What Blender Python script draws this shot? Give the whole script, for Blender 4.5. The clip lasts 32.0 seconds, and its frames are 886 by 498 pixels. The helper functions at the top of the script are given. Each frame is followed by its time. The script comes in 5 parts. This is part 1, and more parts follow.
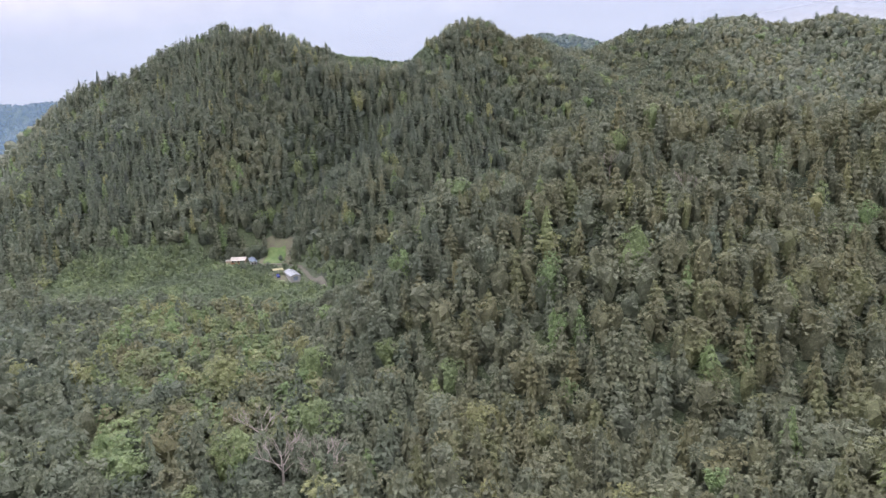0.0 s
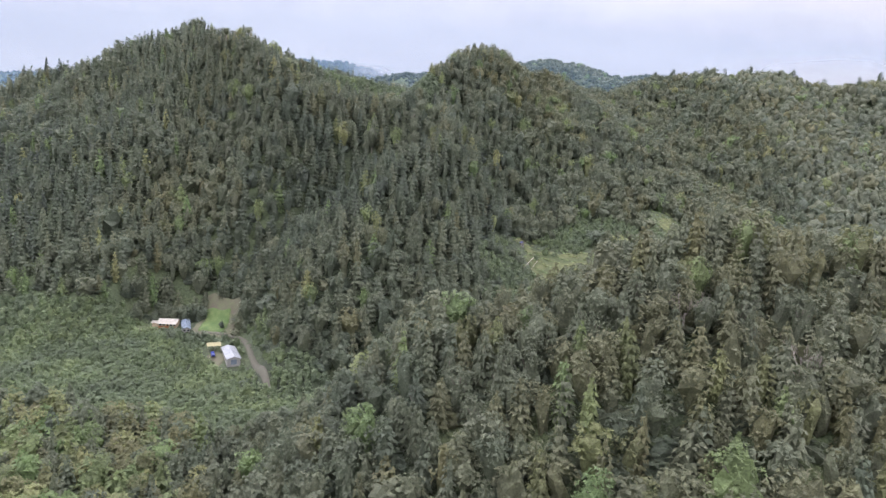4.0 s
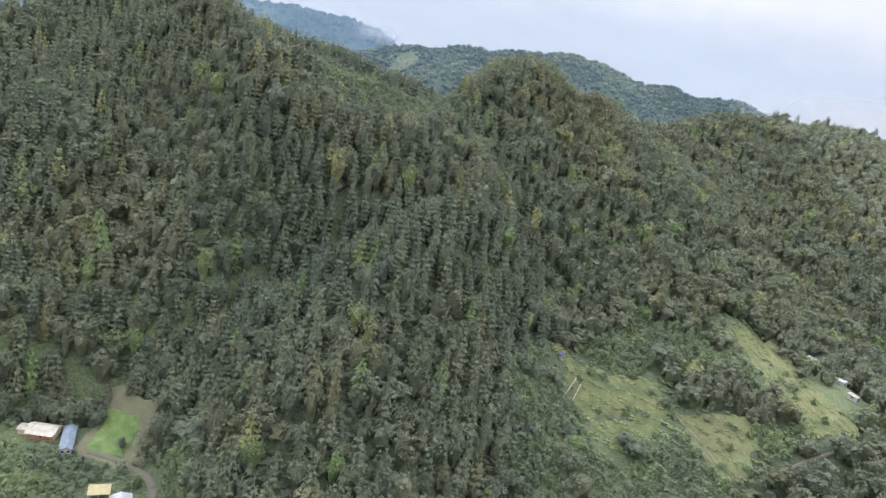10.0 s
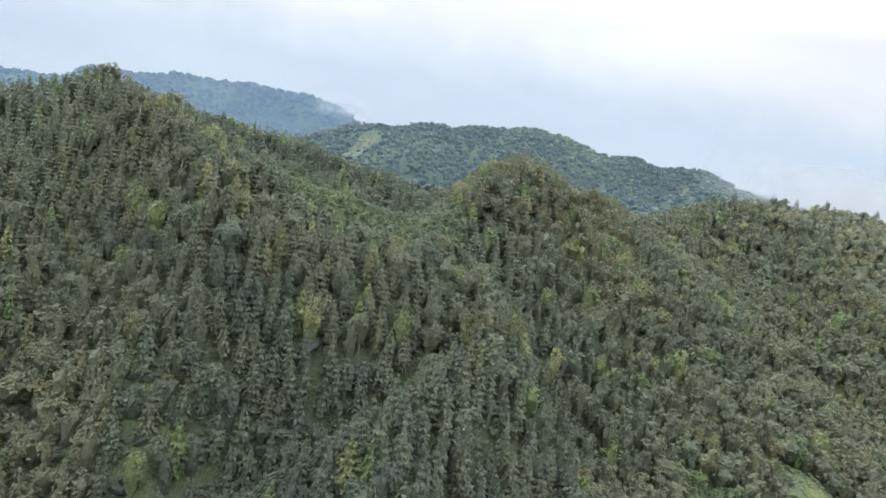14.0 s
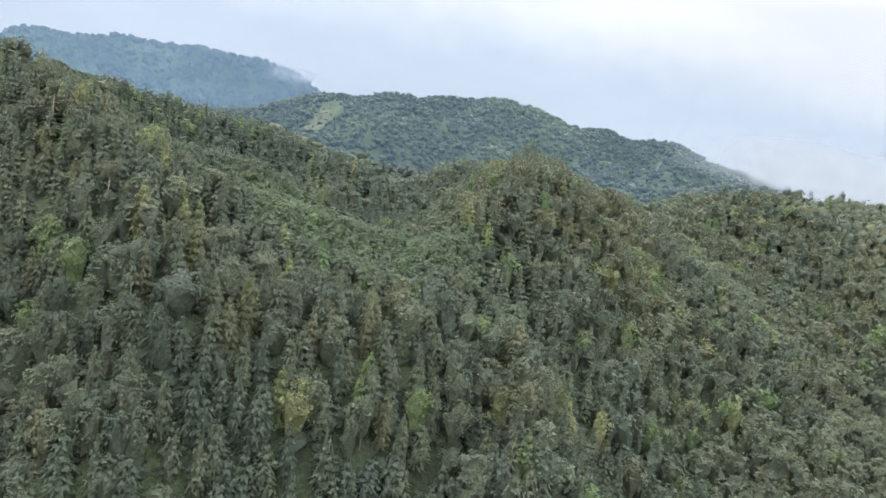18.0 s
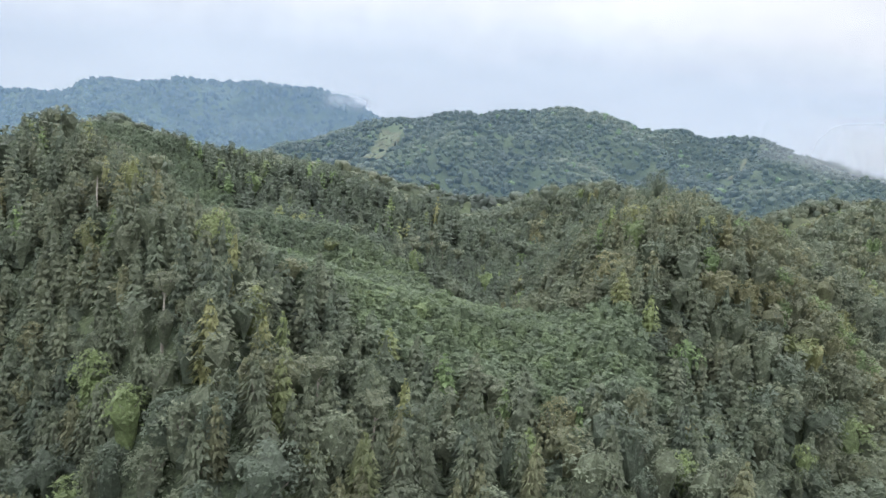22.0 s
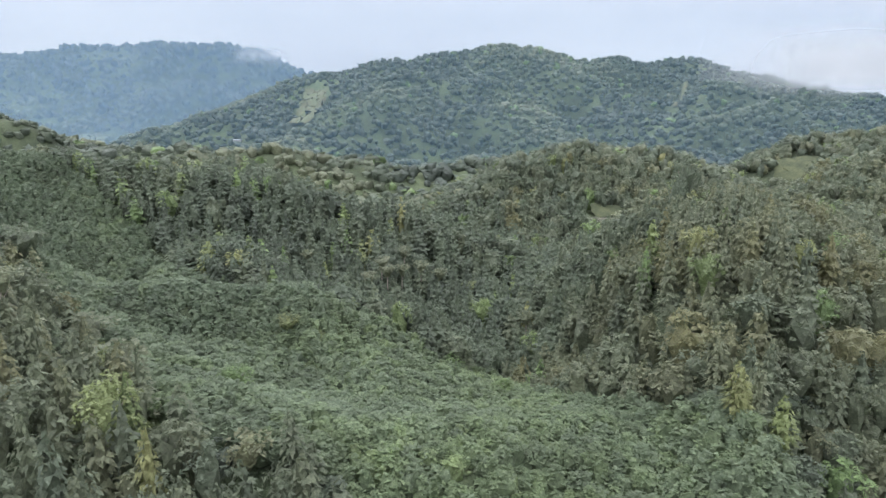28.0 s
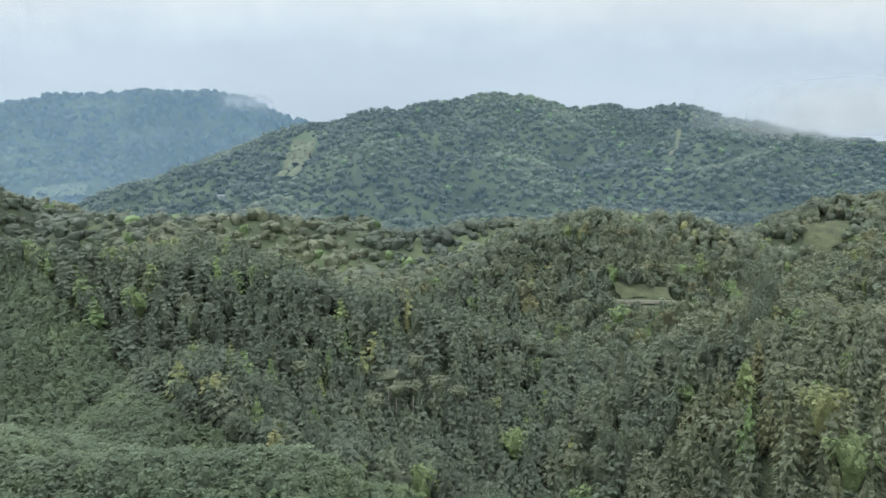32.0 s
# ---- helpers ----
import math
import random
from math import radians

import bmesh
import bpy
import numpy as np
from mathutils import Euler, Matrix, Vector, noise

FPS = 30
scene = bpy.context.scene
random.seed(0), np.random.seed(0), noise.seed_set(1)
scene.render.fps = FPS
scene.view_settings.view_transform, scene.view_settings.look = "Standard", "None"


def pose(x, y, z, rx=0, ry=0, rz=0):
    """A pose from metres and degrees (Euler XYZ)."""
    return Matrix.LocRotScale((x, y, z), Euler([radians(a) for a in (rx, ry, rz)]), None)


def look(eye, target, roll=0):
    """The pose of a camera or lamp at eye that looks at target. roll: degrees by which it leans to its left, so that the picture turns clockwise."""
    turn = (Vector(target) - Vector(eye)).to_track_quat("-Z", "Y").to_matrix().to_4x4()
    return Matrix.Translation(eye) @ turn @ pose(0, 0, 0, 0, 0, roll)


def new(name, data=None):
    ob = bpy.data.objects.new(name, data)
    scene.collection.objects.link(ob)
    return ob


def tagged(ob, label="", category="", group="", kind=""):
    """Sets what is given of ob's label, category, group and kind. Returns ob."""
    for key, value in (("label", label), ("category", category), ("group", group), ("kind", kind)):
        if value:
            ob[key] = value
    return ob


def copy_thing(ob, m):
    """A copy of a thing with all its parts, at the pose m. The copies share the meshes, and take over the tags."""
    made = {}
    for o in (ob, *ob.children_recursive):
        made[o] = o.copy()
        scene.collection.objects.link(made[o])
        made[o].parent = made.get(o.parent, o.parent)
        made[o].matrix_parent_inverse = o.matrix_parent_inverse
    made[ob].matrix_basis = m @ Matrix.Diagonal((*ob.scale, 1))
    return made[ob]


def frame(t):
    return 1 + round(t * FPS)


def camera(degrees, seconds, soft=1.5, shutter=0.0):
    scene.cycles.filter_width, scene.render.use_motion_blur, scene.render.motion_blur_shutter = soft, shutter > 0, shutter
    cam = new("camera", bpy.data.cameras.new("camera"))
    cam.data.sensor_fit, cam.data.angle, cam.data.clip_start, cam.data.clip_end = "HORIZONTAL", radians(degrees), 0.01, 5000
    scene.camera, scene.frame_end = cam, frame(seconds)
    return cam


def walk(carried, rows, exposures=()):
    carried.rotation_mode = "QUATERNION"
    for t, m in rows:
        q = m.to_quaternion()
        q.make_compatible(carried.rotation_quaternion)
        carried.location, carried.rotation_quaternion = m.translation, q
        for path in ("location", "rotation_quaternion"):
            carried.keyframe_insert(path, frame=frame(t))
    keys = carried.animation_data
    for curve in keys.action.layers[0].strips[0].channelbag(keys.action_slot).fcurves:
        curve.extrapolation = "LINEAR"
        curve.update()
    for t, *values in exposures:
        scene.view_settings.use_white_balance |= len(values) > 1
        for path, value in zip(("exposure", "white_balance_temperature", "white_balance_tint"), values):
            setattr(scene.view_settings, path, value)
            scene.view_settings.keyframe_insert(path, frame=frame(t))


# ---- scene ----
cam = camera(70.20, 32.0, soft=1.35)
PATH = [
    (0, 1.28, -1.57, 99.25, 79.250, 2.104, 0.306),
    (0.5, 1.04, 10.73, 102.21, 78.040, 2.482, -0.221),
    (1, 0.68, 23.28, 105.33, 79.468, 1.283, 0.416),
    (1.5, 0.20, 35.91, 108.64, 78.426, -1.842, 1.448),
    (2, -0.20, 48.34, 112.21, 79.583, -2.946, 1.613),
    (2.5, -0.66, 60.32, 115.65, 78.559, -3.567, 1.748),
    (3, -1.29, 71.71, 119.05, 79.805, -3.763, 1.426),
    (3.5, -2.24, 82.90, 122.63, 78.612, -4.106, 1.372),
    (4, -3.34, 93.31, 126.12, 80.030, -3.857, -0.241),
    (4.5, -5.32, 104.34, 129.21, 78.870, -3.600, -0.548),
    (6.5, -12.90, 147.54, 140.49, 77.081, -1.990, -1.177),
    (7, -14.98, 158.23, 143.57, 77.136, -2.934, -1.014),
    (7.5, -17.20, 168.50, 146.87, 77.210, -3.472, -1.024),
    (8, -19.53, 178.62, 150.32, 77.154, -4.792, -0.815),
    (8.5, -21.85, 188.56, 153.82, 76.932, -11.793, 1.042),
    (9, -23.97, 198.38, 157.35, 76.907, -11.149, 0.732),
    (9.5, -25.70, 208.20, 160.38, 77.048, -12.008, 0.273),
    (10, -27.41, 217.98, 163.18, 77.284, -12.025, -0.442),
    (10.5, -29.16, 227.43, 165.79, 77.548, -11.698, -1.024),
    (11, -30.89, 236.44, 168.41, 82.960, -12.412, -7.250),
    (11.5, -32.94, 245.72, 171.12, 82.096, -12.175, -7.509),
    (12, -35.17, 254.91, 173.88, 81.061, -11.475, -7.895),
    (12.5, -38.02, 263.61, 176.91, 80.693, -11.184, -8.223),
    (13, -41.03, 271.85, 180.01, 80.571, -11.451, -8.494),
    (13.5, -44.20, 280.10, 183.13, 80.787, -11.038, -8.992),
    (14, -47.42, 289.20, 185.97, 83.926, -10.367, -4.250),
    (14.5, -49.99, 297.79, 188.41, 83.066, -9.536, -4.836),
    (16.5, -57.45, 332.50, 196.16, 82.547, -11.365, -8.502),
    (17, -60.12, 341.30, 198.24, 82.279, -10.898, -8.934),
    (17.5, -63.06, 350.57, 200.22, 81.330, -11.183, -9.464),
    (18, -66.00, 360.23, 202.07, 81.530, -10.289, -8.077),
    (18.5, -69.08, 369.50, 203.67, 80.593, -10.783, -8.383),
    (19, -71.88, 378.34, 205.08, 79.646, -10.662, -9.062),
    (19.5, -74.57, 386.85, 206.48, 78.760, -8.702, -10.311),
    (20, -77.31, 395.52, 208.58, 81.814, -8.228, -8.145),
    (20.5, -79.74, 403.62, 210.04, 80.891, -8.380, -8.732),
    (21, -81.94, 411.14, 211.43, 79.895, -8.531, -9.285),
    (21.5, -83.97, 418.49, 212.93, 79.243, -8.213, -9.986),
    (22, -85.71, 426.50, 214.97, 81.924, -5.569, -3.178),
    (22.5, -87.57, 433.29, 216.84, 80.704, -4.962, -3.544),
    (23, -89.27, 438.97, 218.84, 82.046, -2.048, -2.461),
    (23.5, -90.81, 444.77, 220.84, 81.226, 1.800, -4.236),
    (24, -92.15, 450.36, 222.92, 79.920, 1.881, -4.837),
    (24.5, -93.45, 456.00, 224.88, 78.548, 1.576, -5.267),
    (26.5, -97.57, 483.34, 234.76, 75.548, 0.232, -6.108),
    (27, -98.31, 490.53, 237.28, 78.761, -0.025, -8.756),
    (27.5, -99.05, 498.17, 239.28, 77.936, -0.010, -9.376),
    (28, -99.79, 505.83, 241.43, 76.840, 0.109, -9.904),
    (28.5, -100.41, 513.10, 243.61, 76.144, 0.106, -10.285),
    (29, -100.76, 520.22, 245.76, 79.289, -0.542, -10.153),
    (29.5, -101.20, 527.35, 248.12, 78.773, 0.030, -10.750),
    (30, -101.64, 534.08, 250.37, 77.960, -0.511, -10.828),
    (30.5, -102.01, 540.71, 252.67, 77.144, -0.001, -11.208),
    (31, -102.51, 547.21, 254.99, 79.956, 0.450, -11.142),
    (31.5, -102.90, 553.52, 257.45, 79.306, 0.044, -11.241),
    (32, -103.21, 559.47, 259.84, 80.409, 0.588, -11.248),
]
walk(cam, [(t, pose(x, y, z, rx, ry, rz)) for t, x, y, z, rx, ry, rz in PATH],
     exposures=[(0.0, 0.28, 5890, 23), (4.0, 0.30, 5880, 21), (8.0, 0.30, 5860, 17), (13.0, 0.30, 5870, 9), (19.0, 0.30, 5830, 9), (25.0, 0.31, 5890, 11), (30.0, 0.32, 5880, 10), (32.0, 0.14, 5870, 3)])
# ---- world and light ----
SUN_ELEV, SUN_ROT = 52.0, -55.0
SKY_LOW, SKY_HIGH = 1.03, 3.95
world = bpy.data.worlds.new("overcast_sky")
scene.world = world
world.use_nodes = True


def build_world():
    nt = world.node_tree
    nt.nodes.clear()
    out = nt.nodes.new("ShaderNodeOutputWorld")
    sky = nt.nodes.new("ShaderNodeTexSky")
    sky.sky_type = "NISHITA"
    sky.sun_disc = False
    sky.sun_elevation, sky.sun_rotation = radians(SUN_ELEV), radians(SUN_ROT)
    b1 = nt.nodes.new("ShaderNodeBackground")
    b1.inputs["Strength"].default_value = 0.1
    nt.links.new(sky.outputs[0], b1.inputs[0])
    tc = nt.nodes.new("ShaderNodeTexCoord")
    mp = nt.nodes.new("ShaderNodeMapping")
    mp.inputs["Scale"].default_value = (1.0, 1.0, 4.0)
    nt.links.new(tc.outputs["Generated"], mp.inputs[0])
    nz = nt.nodes.new("ShaderNodeTexNoise")
    nz.inputs["Scale"].default_value, nz.inputs["Detail"].default_value = 2.1, 5.0
    nz.inputs["Roughness"].default_value = 0.5
    nt.links.new(mp.outputs[0], nz.inputs["Vector"])
    ramp = nt.nodes.new("ShaderNodeValToRGB")
    e = ramp.color_ramp.elements
    e[0].position, e[0].color = 0.36, (0.84, 0.795, 0.765, 1)
    e[1].position, e[1].color = 0.66, (1.0, 0.95, 0.895, 1)
    nt.links.new(nz.outputs[0], ramp.inputs[0])
    b2 = nt.nodes.new("ShaderNodeBackground")
    nt.links.new(ramp.outputs[0], b2.inputs[0])
    # an overcast sky is about three times as bright overhead as at the skyline
    sep = nt.nodes.new("ShaderNodeSeparateXYZ")
    nt.links.new(tc.outputs["Generated"], sep.inputs[0])
    up = nt.nodes.new("ShaderNodeMapRange")
    for i, v in ((1, 0.27), (2, 0.75), (3, SKY_LOW), (4, SKY_HIGH)):
        up.inputs[i].default_value = v
    nt.links.new(sep.outputs[2], up.inputs[0])
    nt.links.new(up.outputs[0], b2.inputs["Strength"])
    mix = nt.nodes.new("ShaderNodeMixShader")
    mix.inputs[0].default_value = 0.95
    nt.links.new(b1.outputs[0], mix.inputs[1])
    nt.links.new(b2.outputs[0], mix.inputs[2])
    nt.links.new(mix.outputs[0], out.inputs[0])


build_world()
sun_data = bpy.data.lights.new("sun", "SUN")
sun_data.energy, sun_data.angle, sun_data.color = 1.0, radians(18), (1.0, 0.96, 0.9)
sun = new("sun", sun_data)
_a, _e = radians(SUN_ROT), radians(SUN_ELEV)
sun.matrix_world = look((0, 0, 600), (-math.sin(_a) * math.cos(_e), -math.cos(_a) * math.cos(_e), 600 - math.sin(_e)))


# ---- land form ----
def lattice(ix, iy, seed):
    n = (ix.astype(np.int64) * 374761393 + iy.astype(np.int64) * 668265263 + seed * 1442695041) & 0x7FFFFFFF
    n = ((n ^ (n >> 13)) * 1274126177) & 0x7FFFFFFF
    return ((n ^ (n >> 16)) & 0xFFFF) / 65535.0


def vnoise(x, y, size, seed=0):
    """Value noise from 0 to 1 with cells of that size."""
    x, y = np.asarray(x, float) / size, np.asarray(y, float) / size
    ix, iy = np.floor(x), np.floor(y)
    fx, fy = x - ix, y - iy
    fx, fy = fx * fx * (3 - 2 * fx), fy * fy * (3 - 2 * fy)
    a, b = lattice(ix, iy, seed), lattice(ix + 1, iy, seed)
    c, d = lattice(ix, iy + 1, seed), lattice(ix + 1, iy + 1, seed)
    return (a * (1 - fx) + b * fx) * (1 - fy) + (c * (1 - fx) + d * fx) * fy


def sstep(v):
    v = np.clip(v, 0, 1)
    return v * v * (3 - 2 * v)


def ridge(x, y, line, slope, soft=6.0):
    """A ridge along a crest line that falls off to both sides."""
    best = np.full(x.shape, -1e4)
    for (x0, y0, z0), (x1, y1, z1) in zip(line, line[1:]):
        dx, dy = x1 - x0, y1 - y0
        s = np.clip(((x - x0) * dx + (y - y0) * dy) / (dx * dx + dy * dy), 0, 1)
        d = np.hypot(x - x0 - s * dx, y - y0 - s * dy)
        best = np.maximum(best, z0 + s * (z1 - z0) - slope * (np.sqrt(d * d + soft * soft) - soft))
    return best


KNOLL = [(-75, 312, 0), (-40, 302, 22), (-14, 298, 46), (17, 298, 70), (43, 298, 78), (65, 297, 92), (86, 297, 100), (110, 298, 102), (143, 300, 96), (167, 302, 94), (205, 305, 101), (300, 315, 104), (460, 310, 108)]
WEST_PEAK = [(-560, 680, -10), (-461, 715, 72), (-411, 718, 126), (-381, 720, 157), (-317, 720, 166), (-284, 720, 180), (-257, 718, 194), (-237, 710, 213), (-222, 712, 204), (-203, 720, 188), (-179, 720, 177), (-154, 718, 178), (-123, 715, 175), (-87, 712, 160)]
SADDLE_RIM = [(-222, 715, 201), (-192, 655, 198), (-165, 622, 188), (-148, 604, 179), (-131, 588, 172), (-116, 557, 152), (-75, 563, 150), (-31, 570, 151), (-14, 600, 163), (14, 643, 187)]
SHELF_CREST = [(-155, 815, 170), (-117, 768, 163), (-95, 700, 161), (-75, 650, 162), (-62, 622, 161)]
SPUR = [(-14, 600, 163), (-2, 550, 130), (-18, 505, 113), (-36, 478, 104), (-38, 445, 80), (-42, 405, 40), (-48, 380, 8)]
EAST_PEAK = [(-16, 607, 163), (14, 643, 190), (28, 668, 203), (41, 735, 202), (76, 735, 194), (113, 745, 184), (150, 775, 170)]
EAST_RIDGE = [(113, 745, 189), (150, 775, 177), (200, 820, 191), (232, 845, 200), (259, 850, 213), (307, 850, 219), (379, 850, 221), (452, 850, 206), (509, 850, 222), (574, 850, 205), (760, 850, 157)]
LEFT_HILL = [(-500, 965, 140), (-375, 928, 192), (-313, 908, 214), (-270, 900, 212), (-239, 900, 207), (-190, 905, 199), (-140, 905, 193)]
WOOD_EDGE = [(-340, 1250, 190), (-222, 1100, 197), (-190, 1000, 194), (-140, 905, 194), (-110, 880, 188), (-83, 862, 181), (-60, 850, 176), (-30, 848, 167), (0, 848, 155), (25, 850, 145)]
LEFT_FAR = [(-560, 1260, 170), (-470, 1250, 202), (-440, 1250, 205), (-418, 1250, 201), (-370, 1250, 183), (-330, 1250, 160)]
MIDDLE_HILL = [(-222, 1130, 196), (-177, 1150, 190), (-100, 1150, 182), (-50, 1150, 175), (0, 1150, 169), (60, 1150, 171), (110, 1140, 176), (200, 1120, 170)]
NORTH_HILL = [(20, 1000, 175), (54, 1000, 194), (98, 1000, 206), (169, 1000, 196), (220, 1000, 177), (270, 1000, 185), (321, 1000, 206), (360, 1000, 214), (520, 1000, 200)]
LONG_RANGE = [(-620, 2000, 120), (-415, 2000, 190), (-238, 2000, 232), (-125, 2000, 291), (-51, 2000, 308), (12, 2000, 328), (76, 2000, 336), (127, 2000, 349), (205, 2000, 353), (272, 2000, 362), (339, 2000, 353), (387, 2000, 361), (436, 2000, 346), (507, 2000, 337), (564, 2000, 343), (638, 2000, 317), (697, 2000, 330), (787, 2000, 341), (835, 2000, 319), (962, 2000, 305), (1094, 2000, 281), (1266, 2000, 251), (1600, 2000, 245), (1900, 2000, 250)]
SLIP_SPUR = [(98, 2000, 344), (-60, 1850, 262), (-190, 1700, 190), (-260, 1600, 150)]
MID_SPUR = [(450, 2000, 335), (420, 1750, 250), (330, 1500, 190)]
EAST_SPUR = [(768, 2000, 341), (690, 1760, 285), (640, 1550, 220)]
FAR_RANGE = [(-2900, 3900, 330), (-2195, 3900, 346), (-1800, 3900, 385), (-1532, 3900, 454), (-1316, 3900, 476), (-1264, 3900, 502), (-941, 3900, 514), (-592, 3900, 516), (-447, 3900, 495), (-418, 3900, 440), (-207, 3900, 387), (-102, 3900, 345), (500, 3900, 260)]


def height(x, y):
    x, y = np.asarray(x, float), np.asarray(y, float)
    near = 1 - sstep((y - 1000) / 400)
    xr = x + (5 + 7 * near) * 2 * (vnoise(x, y, 60, 3) - 0.5) + (1 - near) * 60 * (vnoise(x, y, 190, 13) - 0.5)
    yr = y + 14 * (vnoise(x, y, 60, 4) - 0.5)
    floor = 4 + 66 * sstep((0.5 * (x + 70) + 0.9 * (y - 390)) / 250) * (1 - sstep((y - 700) / 200)) + 14 * sstep((x - 20) / 200) * sstep((340 - y) / 120)
    north = 60 * sstep((y - 500) / 300) + 88 * sstep((x + 560) / 260) * sstep((y - 590) / 110) * (1 - sstep((y - 2200) / 500))
    # the gently falling shelf behind the saddle
    rim = np.interp(x, (-190, -131, -116, -75, -31, 0, 20), (640, 592, 560, 562, 572, 592, 600))
    level = np.interp(x, (-190, -140, -111, -66, -30, 10), (190, 179, 172, 163, 158, 154))
    shelf = level - 0.26 * np.maximum(0, yr - 640) - 0.32 * np.maximum(0, 622 - yr) - 1.35 * np.maximum(0, rim - yr) - 1.2 * np.maximum(0, x - 10) - 0.6 * np.maximum(0, -190 - x)
    parts = [floor, north,
             ridge(xr, yr, KNOLL, 0.78), ridge(xr, yr, WEST_PEAK, 0.69), ridge(xr, yr, SADDLE_RIM, 1.5), ridge(xr, yr, SHELF_CREST, 0.5) - 1.2 * np.maximum(0, 615 - yr), shelf, ridge(xr, yr, SPUR, 1.05),
             ridge(xr, yr, EAST_PEAK, 1.1), ridge(xr, yr, EAST_RIDGE, 0.56), ridge(xr, yr, WOOD_EDGE, 0.62), ridge(xr, yr, LEFT_HILL, 0.62), ridge(xr, yr, LEFT_FAR, 0.5), ridge(xr, yr, MIDDLE_HILL, 0.4),
             ridge(xr, yr, NORTH_HILL, 0.45), ridge(xr, yr, LONG_RANGE, 0.42, 25), ridge(xr, yr, SLIP_SPUR, 0.42, 25),
             ridge(xr, yr, MID_SPUR, 0.42, 25), ridge(xr, yr, EAST_SPUR, 0.45, 25), ridge(x + 160 * (vnoise(x, y, 420, 41) - 0.5), y + 260 * (vnoise(x, y, 330, 42) - 0.5) * sstep((3900 - y) / 300), FAR_RANGE, 0.62, 60)]
    k = 3.0
    top = np.maximum.reduce(parts)
    h = top + k * np.log(sum(np.exp(np.maximum((p - top) / k, -40)) for p in parts))
    steep = sstep((h - floor - 4) / 25) * sstep((h - north - 2) / 15)
    rough = (vnoise(x, y, 45, 5) - 0.5) * 10 + (vnoise(x, y, 18, 6) - 0.5) * 5
    far = sstep((y - 1100) / 300) * (1 - sstep((y - 2300) / 300))
    crest = 1 - 0.9 * np.exp(-((y - 2000) / 120) ** 2)
    h = h + steep * rough + far * crest * ((vnoise(x, y, 170, 7) - 0.5) * 105 + (vnoise(x, y, 75, 8) - 0.5) * 62) * sstep((h - 60) / 100)
    gullies = sstep((y - 2500) / 300) * (1 - 0.85 * np.exp(-((y - 3900) / 130) ** 2)) * sstep((h - 60) / 140)
    h = h + gullies * ((vnoise(x, y, 330, 43) - 0.5) * 190 + (vnoise(x, y, 150, 44) - 0.5) * 90)
    # the levelled farm yard
    yard = 1 - sstep((np.hypot((x + 130) / 1.25, (y - 416) + 0.45 * (x + 130)) - 30) / 16)
    return h * (1 - yard) + yard * (4 + 0.15 * np.clip(y - 398, -20, 50))


# ---- materials ----
def mat(name):
    m = bpy.data.materials.new(name)
    m.use_nodes = True
    nt = m.node_tree
    return m, nt, nt.nodes["Principled BSDF"]


def ramp_node(nt, stops):
    r = nt.nodes.new("ShaderNodeValToRGB")
    el = r.color_ramp.elements
    while len(el) < len(stops):
        el.new(0.5)
    for e, (p, c) in zip(el, stops):
        e.position, e.color = p, (*c, 1)
    return r


def noise_node(nt, scale, detail=4.0, rough=0.55, coords=None):
    n = nt.nodes.new("ShaderNodeTexNoise")
    n.inputs["Scale"].default_value, n.inputs["Detail"].default_value = scale, detail
    n.inputs["Roughness"].default_value = rough
    if coords is None:
        tc = nt.nodes.new("ShaderNodeTexCoord")
        coords = tc.outputs["Object"]
    nt.links.new(coords, n.inputs["Vector"])
    return n


def mixcol(nt, a, b, fac, mode="MIX"):
    m = nt.nodes.new("ShaderNodeMix")
    m.data_type, m.blend_type = "RGBA", mode
    for sock, v in ((m.inputs[6], a), (m.inputs[7], b), (m.inputs[0], fac)):
        if isinstance(v, (int, float)):
            sock.default_value = v
        elif isinstance(v, tuple):
            sock.default_value = (*v, 1)
        else:
            nt.links.new(v, sock)
    return m.outputs[2]


